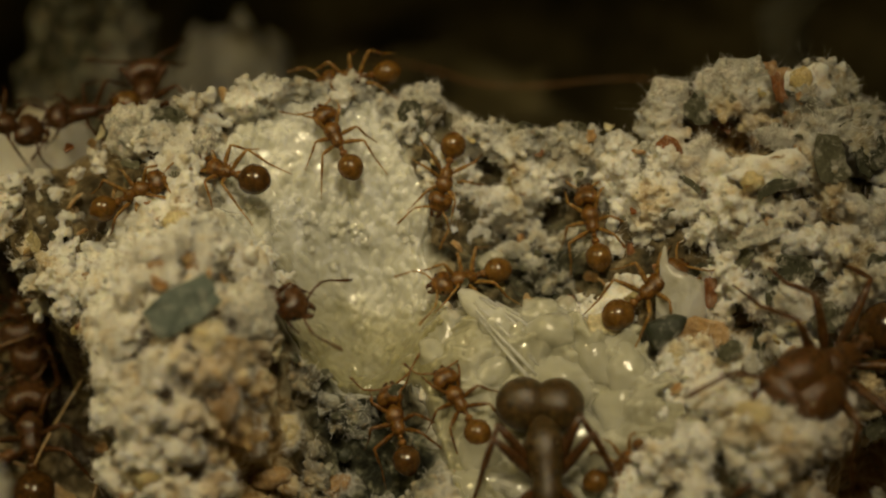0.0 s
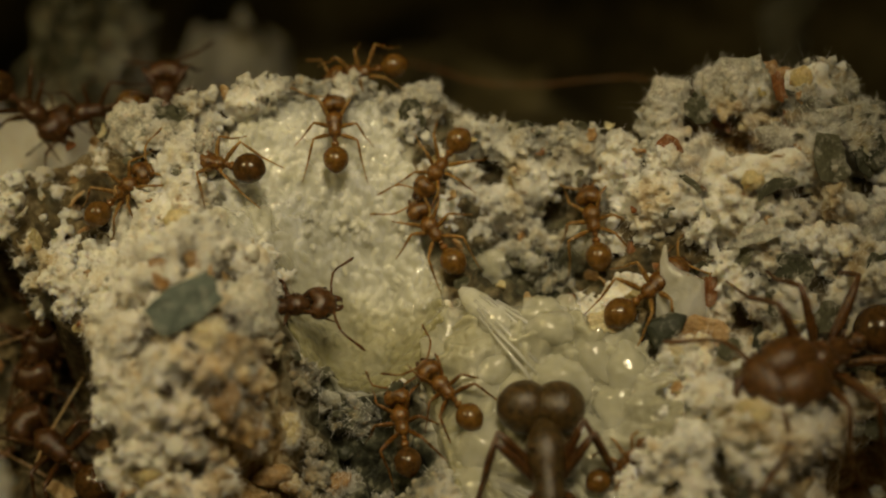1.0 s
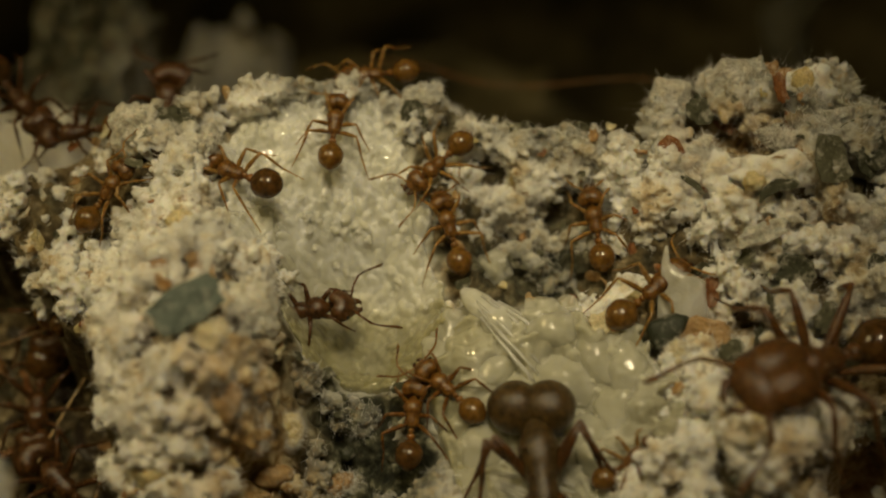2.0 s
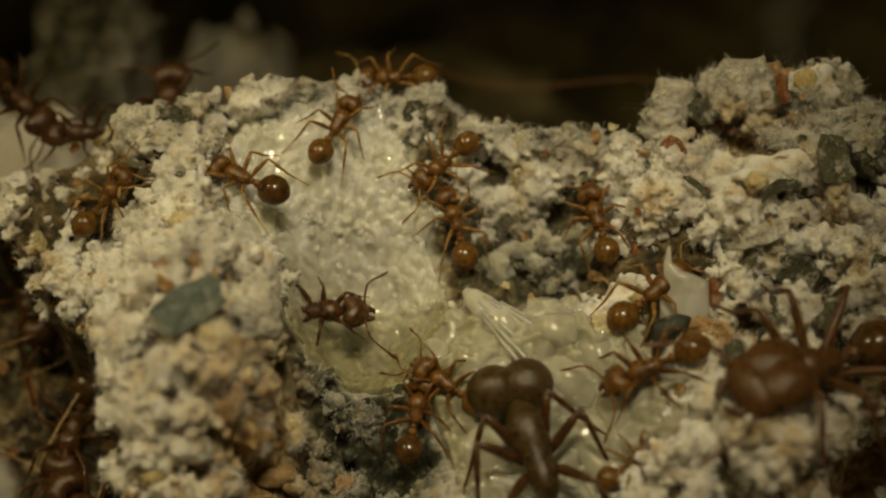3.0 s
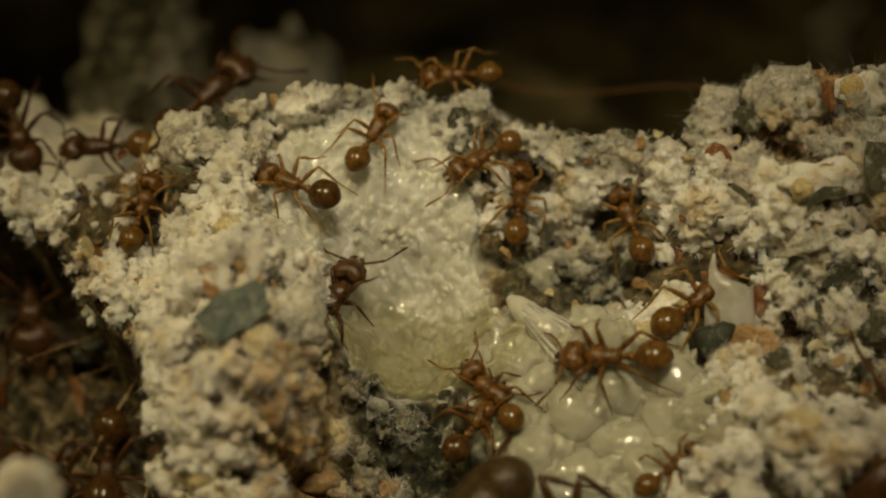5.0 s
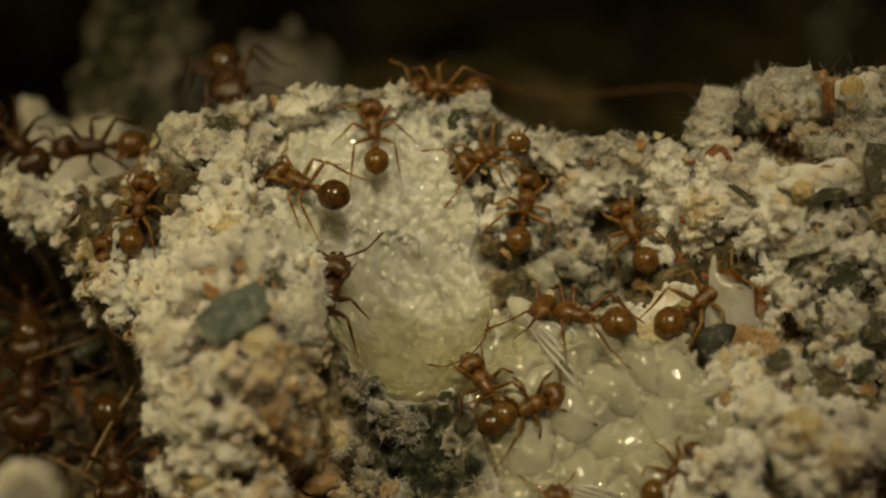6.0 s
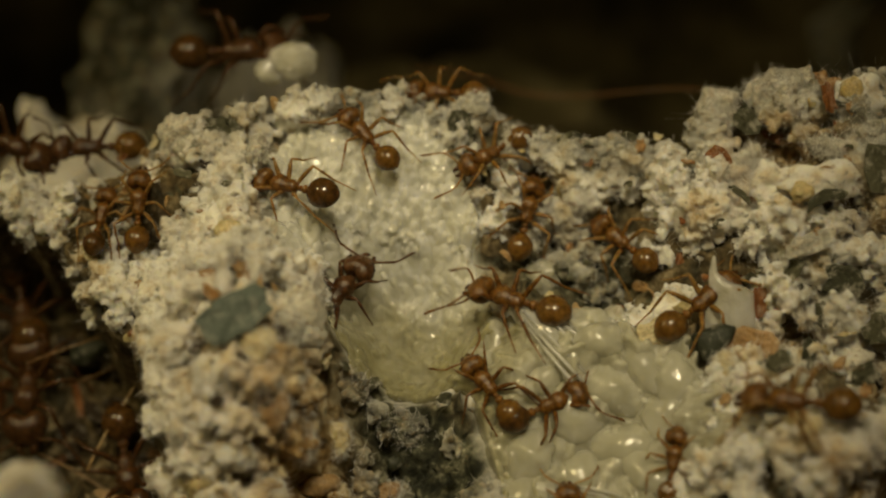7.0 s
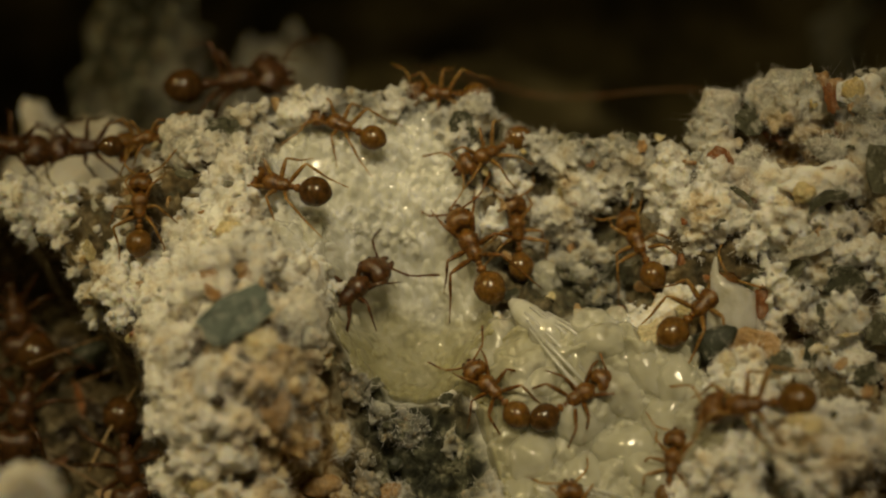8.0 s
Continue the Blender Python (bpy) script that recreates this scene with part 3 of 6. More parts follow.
build_lobe("fungus_lobe", "cream lobe of fungus close before the hole", (-15.6, -14.2, -9.9), (4.0, 2.4, 7), 75, -0.4)


def seat(u, v, lift=0.0, turn=0.0, tip=0.0, lean=0.0):
    """A pose on the garden's face: lift above it, turned about its normal, tipped and leaned."""
    return FACE @ pose(u * MM, v * MM, (float(relief(u, v)) + lift) * MM, tip, lean, turn)


def flake(name, material, u, v, wide, high, thick=0.1, bend=0.1, turn=0, tip=0, lean=0, lift=0.4, seed=1, label="", jag=0.2, sides=18):
    me = mesh_of(name, *slab(wide, high, thick, bend, seed, jag, sides), material, False)
    return part(name, me, garden, label, seat(u, v, lift + 0.5, turn, tip, lean))


def scrap(name, material, u, v, size, stretch, turn=0, tip=0, lift=0.3, seed=1, rough=0.3, label="", detail=3):
    me = mesh_of(name, *scaled(blob(rough, seed, detail, stretch), size * MM), material)
    return part(name, me, garden, label, seat(u, v, lift + 0.4, turn, tip))


def chunk(material, u, v, wide, high, thick, turn=0, tip=0, lift=0.4, seed=1, label=""):
    """A lump of chewed pulp: squarish, pitted and furred."""
    verts, faces = blob(0.22, seed, 5, (1, 1, 1), 1.3)
    out = []
    for p in verts:
        q = Vector((math.copysign(abs(p.x) ** 0.75, p.x) * wide / 2, math.copysign(abs(p.y) ** 0.75, p.y) * high / 2, p.z * thick / 2))
        s = Vector((seed * 1.7, 0, 0))
        out.append((q + p.normalized() * (0.16 * noise.noise(q * 2.1 + s) + 0.09 * noise.noise(q * 5.5 + s) + 0.05 * noise.noise(q * 12 + s))) * MM)
    return nap_on(part("pulp_lump", mesh_of("pulp_lump", out, faces, material), garden, label, seat(u, v, lift + 0.4, turn, tip)), 2)


def plate(material, u, v, wide, high, thick, turn=0, tip=25, lean=0, lift=0.5, seed=1, label="", jag=0.2):
    """A torn plate of pulp: an angular outline, thick in the middle, pitted on its face."""
    rng = random.Random(seed)
    sides, rings = 36, 9
    corners = sorted(rng.uniform(0, 2 * math.pi) for _ in range(6))
    verts, faces = [], []
    for face in (1, -1):
        for r in range(rings + 1):
            s = r / rings
            for k in range(sides):
                a = 2 * math.pi * k / sides
                near = min(abs(math.remainder(a - c, 2 * math.pi)) for c in corners)
                edge = 1 + jag * (0.9 * math.exp(-(near / 0.22) ** 2) - 0.3) + jag * noise.noise(Vector((math.cos(a) * 2.2, math.sin(a) * 2.2, seed)))
                edge /= max(abs(math.cos(a)), abs(math.sin(a))) ** 0.5
                x, y = math.cos(a) * s * edge * wide / 2, math.sin(a) * s * edge * high / 2
                q = Vector((x, y, seed * 3.7))
                z = 0.30 * noise.noise(q * 1.1) + (0.16 * noise.noise(q * 2.7) + 0.09 * noise.noise(q * 6.0) + 0.05 * noise.noise(q * 13.0)) * (1 if face > 0 else 0.2)
                verts.append(Vector((x, y, z + face * thick / 2 * (1 - 0.85 * s ** 3))) * MM)
    half = sides * (rings + 1)
    for base, flip in ((0, False), (half, True)):
        for r in range(rings):
            for k in range(sides):
                j = (k + 1) % sides
                f = (base + r * sides + k, base + (r + 1) * sides + k, base + (r + 1) * sides + j, base + r * sides + j)
                faces.append(tuple(reversed(f)) if flip else f)
    rim = rings * sides
    faces += [(rim + k, half + rim + k, half + rim + (k + 1) % sides, rim + (k + 1) % sides) for k in range(sides)]
    return nap_on(part("pulp_plate", mesh_of("pulp_plate", verts, faces, material), garden, label, seat(u, v, lift + 0.4, turn, tip, lean)), 12)


def build_film():
    """A milky film torn to a spike, standing up before the pulp."""
    rows = ((1.5, -0.62, -0.52), (1.2, -0.68, -0.48), (0.9, -0.70, -0.40), (0.6, -0.72, -0.08), (0.42, -0.74, 0.35), (0.17, -0.76, 0.76), (-0.4, -0.8, 0.82), (-0.9, -0.83, 0.8), (-1.5, -0.85, 0.78))
    verts, faces, n = [], [], 9
    for back in (0.03, -0.03):
        for y, a, b in rows:
            for i in range(n):
                x = a + (b - a) * i / (n - 1)
                bulge = 0.35 * math.sin(math.pi * i / (n - 1)) * min(1, b - a) + 0.12 * noise.noise(Vector((x * 2, y * 2, 3)))
                ragged = 0.10 * noise.noise(Vector((x * 3, y * 5, 9)))
                verts.append(Vector((x * 1.1 + ragged, y + ragged * (0.3 if y > 0.8 else 0), bulge + back)) * MM)
    half = n * len(rows)
    for r in range(len(rows) - 1):
        for i in range(n - 1):
            k = r * n + i
            faces += [(k, k + n, k + n + 1, k + 1), (half + k, half + k + 1, half + k + n + 1, half + k + n)]
    rim = list(range(n)) + [r * n + n - 1 for r in range(1, len(rows))] + [half - 1 - i for i in range(1, n)] + [r * n for r in range(len(rows) - 2, 0, -1)]
    faces += [(a, b, half + b, half + a) for a, b in zip(rim, rim[1:] + rim[:1])]
    part("milky_film", mesh_of("milky_film", verts, faces, FILM), garden, "milky film torn to a spike", seat(8.75, -2.45, 1.55, 0, 28))


def build_stone():
    """An angular grit stone with five corners."""
    corners = ((-0.78, 0.12), (0.22, 0.56), (0.78, 0.42), (0.62, -0.14), (-0.3, -0.82))
    verts = [Vector((x * k + 0.04 * math.sin(9 * x), y * k, z + 0.1 * x)) * MM for z, k in ((-0.5, 0.8), (-0.15, 1.05), (0.3, 1.0), (0.46, 0.72)) for x, y in corners] + [Vector((0.05, 0.0, 0.5)) * MM]
    faces = [(r * 5 + i, r * 5 + (i + 1) % 5, r * 5 + 5 + (i + 1) % 5, r * 5 + 5 + i) for r in range(3) for i in range(5)] + [(15 + i, 15 + (i + 1) % 5, 20) for i in range(5)] + [(4, 3, 2, 1, 0)]
    bm = bmesh.new()
    bm.from_mesh(mesh_of("stone", verts, faces, STONE, False))
    bmesh.ops.recalc_face_normals(bm, faces=bm.faces)
    bmesh.ops.bevel(bm, geom=bm.edges[:], offset=0.05 * MM, segments=2, affect="EDGES")
    me = mesh_of("stone", [], [], STONE, False)
    bm.to_mesh(me)
    bm.free()
    part("stone", me, garden, "angular green-black grit stone", seat(8.05, -4.05, 1.35, 0, 22))


def build_flakes():
    build_film()
    build_stone()
    for k, (u, v, w, h, turn, kind) in enumerate(((-9.4, -6.6, 1.5, 1.2, 20, CRUMB), (-8.1, -5.6, 1.2, 1.3, -30, YELLOW), (-10.6, -7.9, 1.4, 1.2, 60, CRUMB), (-7.6, -7.5, 1.1, 1.4, 10, TAN), (-9.0, -8.9, 1.7, 1.2, -15, CRUMB),
                                                  (-11.2, -5.3, 1.2, 1.1, 40, CRUMB), (-7.2, -4.9, 1.0, 1.2, 0, PALE), (-10.2, -9.6, 1.3, 1.0, 30, YELLOW), (-8.0, -9.8, 1.2, 1.2, -40, CRUMB), (-7.0, -6.3, 0.9, 1.0, 15, CRUMB),
                                                  (9.3, -7.2, 1.4, 1.1, 20, CRUMB), (10.6, -8.2, 1.3, 1.2, -20, YELLOW), (8.4, -5.2, 1.0, 1.3, -10, YELLOW))):
        chunk(kind, u, v, w, h, 1.0, turn, 30, 0.55, 600 + k)
    flake("leaf_flake", SLATE, -8.83, -4.89, 2.6, 1.45, 0.09, 0.05, 35, 22, 0, 1.4, 33, "slate-green leaf flake", 0.10)
    flake("leaf_flake", LEAF, 12.0, 0.75, 1.6, 0.35, 0.08, 0.35, 24, 65, 0, 1.2, 5, "curled green leaf sliver")
    flake("leaf_flake", LEAF, 9.24, 1.31, 1.0, 0.22, 0.08, 0.10, -45, 50, 0, 1.2, 6)
    flake("leaf_flake", PALE, 11.6, -0.8, 2.0, 0.75, 0.10, 0.12, 22, 30, 0, 1.1, 7)
    flake("leaf_flake", LEAF, 14.2, 1.9, 1.4, 1.8, 0.12, 0.10, 15, 25, 10, 1.0, 8, "dark green leaf flake with white threads")
    flake("leaf_flake", LEAF, 12.87, -1.9, 1.6, 1.2, 0.14, 0.10, -15, 30, 0, 0.9, 9)
    flake("leaf_flake", LEAF, 16.0, 2.45, 1.4, 1.3, 0.14, 0.10, 30, 30, 0, 0.9, 10)
    flake("leaf_flake", LEAF, 9.68, 4.57, 0.9, 1.1, 0.10, 0.08, 40, 20, 0, 1.0, 11)
    plate(PALE, 8.68, 5.37, 1.6, 2.0, 0.9, -12, 25, 0, 0.6, 12, "grey-white speckled plate of leaf pulp", 0.12)
    plate(PALE, 10.95, 5.6, 2.3, 1.9, 0.7, 8, 30, 0, 0.65, 13, "pale papery plate of leaf pulp", 0.3)
    plate(PALE, 11.7, 5.9, 1.0, 1.9, 0.45, -14, 34, 20, 0.75, 113)
    plate(CRUMB, 10.3, 5.9, 1.2, 1.3, 0.6, -30, 30, -15, 0.5, 213)
    plate(TAN, 12.65, 6.15, 1.3, 1.2, 0.6, -20, 30, 0, 0.5, 14, "", 0.25)
    plate(CRUMB, 13.9, 5.3, 1.9, 2.0, 0.9, 10, 30, 0, 0.65, 15, "cream furred plate of leaf pulp", 0.25)
    plate(CRUMB, 15.05, 6.05, 0.8, 1.6, 0.45, -8, 32, 25, 0.75, 115, "", 0.3)
    scrap("pulp_lump", YELLOW, 13.6, 5.5, 0.45, (1, 1.1, 0.5), 0, 30, 1.1, 215, 0.3)
    plate(PALE, 14.6, 3.85, 2.2, 0.9, 0.4, 30, 40, 0, 0.7, 16, "", 0.2)
    flake("leaf_flake", LEAF, 15.1, 3.6, 2.0, 0.35, 0.08, 0.15, 30, 55, 0, 0.75, 17)
    plate(CRUMB, 12.2, 1.5, 2.9, 1.5, 0.9, 8, 30, 0, 0.6, 18, "", 0.3)
    plate(CRUMB, 10.4, 1.6, 1.8, 1.5, 0.8, -20, 25, 10, 0.5, 118, "", 0.3)
    plate(CRUMB, 7.8, 1.0, 1.5, 1.6, 0.8, 10, 25, -10, 0.5, 119, "", 0.25)
    plate(CRUMB, 3.55, 3.05, 1.9, 1.7, 1.0, 15, 25, 0, 0.6, 125, "", 0.25)
    plate(PALE, 0.9, 4.5, 0.9, 1.4, 0.6, 0, 25, 10, 0.4, 126, "", 0.25)
    plate(CRUMB, 12.8, -2.9, 1.8, 1.3, 0.9, -10, 28, 0, 0.7, 127, "", 0.25)
    plate(CRUMB, 14.9, -2.5, 1.4, 1.0, 0.8, 15, 28, 0, 0.7, 128, "", 0.25)
    plate(PALE, 12.6, 2.9, 1.7, 1.0, 0.6, -25, 35, 10, 0.5, 120, "", 0.3)
    plate(PALE, 9.6, 2.9, 1.5, 1.1, 0.5, 35, 30, -10, 0.5, 121, "", 0.3)
    plate(CRUMB, 15.5, 4.9, 1.6, 1.3, 0.6, 20, 30, 15, 0.5, 122, "", 0.3)
    plate(PALE, 15.7, 0.4, 1.3, 1.6, 0.6, -30, 25, 15, 0.5, 123, "", 0.3)
    plate(CRUMB, 13.7, -0.5, 1.6, 1.1, 0.6, 15, 30, 0, 0.5, 124, "", 0.3)
    chunk(PALE, -12.1, 4.2, 1.7, 2.0, 1.0, 8, 35, 0.6, 19, "grey glassy lump of leaf pulp")
    flake("leaf_flake", LEAF, -10.4, 4.5, 1.5, 0.9, 0.12, 0.12, -10, 35, 0, 0.7, 20)
    chunk(PALE, -9.1, 3.0, 0.7, 1.9, 0.7, -35, 35, 0.7, 22)
    flake("leaf_flake", PALE, -8.25, -0.55, 0.8, 0.9, 0.16, 0.2, 0, 25, 0, 0.6, 23)
    flake("leaf_flake", LEAF, -1.2, 4.8, 1.0, 1.8, 0.14, 0.1, 8, 40, 0, 0.2, 24)
    flake("leaf_flake", TAN, 9.5, -4.1, 1.7, 1.1, 0.25, 0.25, -8, 25, 0, 0.9, 27, "amber husk beside the black stone", 0.15)
    flake("leaf_flake", YELLOW, 6.0, -3.7, 1.6, 1.0, 0.3, 0.1, 15, 25, 0, 0.5, 28, "yellow scrap of pulp", 0.25)
    flake("leaf_flake", RUST, 8.44, 2.96, 0.8, 0.9, 0.2, 0.25, 30, 30, 0, 0.8, 29)
    flake("leaf_flake", RUST, 9.8, -2.5, 0.6, 1.2, 0.15, 0.15, -12, 30, 0, 0.8, 30)
    flake("leaf_flake", RUST, 12.62, 5.05, 0.5, 1.1, 0.2, 0.15, 15, 35, 0, 1.0, 31)
    flake("leaf_flake", RUST, 13.07, 3.8, 0.35, 1.3, 0.18, 0.1, 10, 35, 0, 1.0, 231)
    flake("leaf_flake", RUST, 10.82, 4.45, 0.85, 0.5, 0.18, 0.1, -30, 30, 0, 0.9, 32)
    scrap("pulp_lump", YELLOW, -9.62, -0.59, 0.5, (1.1, 0.8, 0.8), 0, 0, 0.8, 42)
    scrap("pulp_lump", YELLOW, 3.2, 3.0, 0.6, (1.2, 0.6, 0.5), 0, 0, 0.7, 46, 0.4)
    scrap("pulp_lump", YELLOW, 11.3, 0.9, 0.45, (1, 0.8, 0.8), 0, 0, 1.2, 48, 0.4)
    scrap("pulp_lump", TAN, -6.3, -8.9, 0.6, (1.2, 0.7, 0.7), 10, 0, 0.5, 50, 0.3, "amber husk in the pulp")
    scrap("pebble", STONE, -16.4, -1.6, 0.9, (1.2, 0.8, 0.8), 20, 0, 0.6, 51, 0.2, "wet black pebble")
    # the cells of a chewed leaf piece: a small open frame
    for k, (du, dv, w, h) in enumerate(((-0.82, 0, 0.42, 1.6), (0.69, -0.1, 0.45, 1.7), (0, 0.74, 1.9, 0.5), (0, -0.5, 1.4, 0.38), (1.37, 0.83, 1.2, 0.5), (1.85, 0.15, 0.4, 1.2))):
        chunk(CRUMB, -10.17 + du, -2.84 + dv, w, h, 0.55, 4, 22, 0.75, 60 + k, "cream bar of a chewed leaf piece")
    flake("pulp_bar", TAN, -8.8, -2.7, 0.5, 0.8, 0.2, 0.1, 10, 25, 0, 0.3, 68)
    flake("pulp_bar", TAN, -10.2, -2.8, 1.0, 0.7, 0.2, 0.1, 5, 25, 0, 0.2, 69)
    # the old grey knob beside the slate flake
    chunk(PALE, -7.02, -4.25, 2.1, 2.2, 1.6, 20, 25, 0.4, 70, "grey knob of old pitted pulp")
    # dark crumbs drawn in place of small shaded pits in the pulp
    for k, (u, v, size, lift) in enumerate(((-7.0, -3.68, 0.32, 1.2), (-7.4, -5.15, 0.36, 1.0), (-8.84, -6.36, 0.5, 0.9), (-9.41, -7.54, 0.3, 1.1), (-10.5, -5.3, 0.3, 1.1), (-12.8, 0.66, 0.4, 0.5), (-11.7, -2.7, 0.3, 0.8), (-11.0, 3.16, 0.3, 0.7), (-6.2, -5.5, 0.22, 0.8), (-5.0, -5.0, 0.28, 0.5), (-3.7, -7.56, 0.28, 0.5), (-7.9, -6.84, 0.26, 1.0))):
        scrap("soil_crumb", STONE if k in (9, 10) else SOIL, u, v, size, (1.0, 0.9, 0.6), 40 * k, 20, lift - 0.25, 80 + k, 0.35)
    # orange-brown stained pulp
    for k, (u, v, w, h, turn) in enumerate(((-7.27, -6.46, 1.2, 0.9, 20), (-6.3, -5.1, 0.9, 1.0, 0), (-7.0, -8.1, 1.5, 1.2, -20), (-10.1, -7.9, 0.9, 0.9, 10), (-4.1, -8.7, 1.3, 0.7, 25), (-5.6, -7.4, 0.8, 1.1, -10))):
        chunk((TAN, YELLOW)[k % 2], u, v, w, h, 0.7, turn, 28, 0.3, 640 + k)
    for k, (u, v, w, h, turn) in enumerate(((11.0, -1.6, 0.5, 1.2, -35), (12.1, -2.9, 0.5, 1.0, 5), (10.2, -5.2, 0.9, 0.7, 20), (11.4, -4.8, 0.5, 1.3, -8), (14.2, -3.4, 1.4, 1.0, 30), (15.6, -4.4, 1.6, 1.2, -20), (16.4, -1.6, 1.4, 1.2, 10),
                                            (15.2, 0.0, 1.2, 0.8, 30), (12.9, 3.9, 0.9, 0.5, -20), (16.6, -6.6, 1.8, 1.2, 0), (14.6, -7.6, 1.2, 0.5, 10), (16.0, -8.8, 1.6, 0.8, -15), (13.4, -5.4, 1.0, 0.8, 40))):
        flake("leaf_flake", LEAF, u, v, w, h, 0.12, 0.12, turn, 28, 0, 0.9, 500 + k)
    rng = random.Random(12)
    kinds = [LEAF, LEAF, PALE, TAN, PALE, TAN, RUST, YELLOW, LEAF]
    meshes = [mesh_of("leaf_flake", *slab(rng.uniform(0.25, 0.85), rng.uniform(0.2, 0.6), rng.uniform(0.05, 0.16), rng.uniform(-0.15, 0.2), 100 + k, 0.28, 12), kinds[k % len(kinds)], False) for k in range(27)]
    u, v = scatter(640, 14, lambda a, b: fungus_here(a, b) * (1 - lump(a, b, -3.3, -8.8, 3.2, 3.2, 1.0, 2)))
    for a, b in zip(u[:250], v[:250]):
        part("leaf_flake", rng.choice(meshes), garden, "", seat(a, b, rng.uniform(0.4, 1.5), rng.uniform(0, 360), rng.uniform(-60, 60), rng.uniform(-40, 40)))


build_flakes()
build_threads(*(np.concatenate(a) for a in zip(*nap_roots)))


def build_hole():
    """Scraps and rootlets in the dark hole."""
    rng = random.Random(77)
    kinds = [SOIL, RUST, LEAF, SOIL, SOIL, TAN]
    meshes = [mesh_of("scrap", *slab(rng.uniform(0.6, 1.8), rng.uniform(0.3, 0.9), 0.12, rng.uniform(0, 0.3), 400 + k, 0.25, 12), kinds[k % 6], False) for k in range(18)]
    for _ in range(70):
        u, v = rng.uniform(-23, -11.5), rng.uniform(-12, 2.5)
        if float(cavity(u, v)) > 0.7:
            part("scrap", rng.choice(meshes), garden, "", seat(u, v, rng.uniform(0.1, 0.9), rng.uniform(0, 360), rng.uniform(-50, 50), rng.uniform(-40, 40)))
    for u, v, h, turn, long, thick in ((-14.6, -4.4, 2.6, -22, 6.2, 0.055), (-16.6, -1.7, 2.4, 118, 5.0, 0.05), (-16.0, -2.6, 1.6, 125, 4.0, 0.04), (-13.2, -6.6, 1.8, -12, 5.0, 0.05), (-17.5, -6.5, 0.8, 60, 4.5, 0.06)):
        pts = [(0.12 * math.sin(3.0 * s + u), (s - 0.5), 0.10 * math.sin(4.1 * s + v)) for s in np.linspace(0, 1, 9)]
        stem = tube([(x * long * 0.3, y * long, z * long * 0.5) for x, y, z in pts], [thick * (1.1 - 0.6 * i / 8) for i in range(9)], 7)
        part("rootlet", mesh_of("rootlet", *scaled(stem, MM), TAN), garden, "thin dry straw-coloured rootlet", seat(u, v, h, turn, 12))


build_hole()


def build_root():
    """A bent amber root that reaches from the garden to the wall behind the crest."""
    pts = [Vector((-4 + 18 * s, 14 - 3 * s + 20 * max(0, 0.3 - s), 2.6 + 0.9 * math.sin(2.6 * s) + 0.25 * math.sin(11 * s) - 3.0 * max(0, s - 0.75))) for s in np.linspace(0, 1, 22)]
    stem = tube(pts, [0.04 - 0.015 * i / 21 for i in range(22)], 8)
    part("rootlet", mesh_of("rootlet", *scaled(stem, MM), RUST), garden, "bent amber rootlet behind the crest")


build_root()

# ---- the brood ----


def larva_piece(seed, curl=0.5):
    """A plump grub, ringed and bent, one long."""
    rng = random.Random(seed)
    rings, n = [], 22
    for i in range(n):
        s = i / (n - 1)
        fat = math.sin(math.pi * min(1, 0.06 + 0.9 * s)) ** 0.55 * (0.36 - 0.08 * s)
        fat *= 1 + 0.012 * math.cos(s * 2 * math.pi * 9)
        rings.append((s - 0.5, fat, fat * 0.92, curl * (0.25 - (s - 0.5) ** 2) * 0.9))
    verts, faces = loft(rings, 14)
    out = []
    for p in verts:
        p = Vector(p)
        p += 0.09 * Vector((noise.noise(p * 4.5 + Vector((seed, 0, 0))), noise.noise(p * 3 + Vector((0, seed, 0))), noise.noise(p * 3 + Vector((0, 0, seed)))))
        out.append(p)
    return out, faces


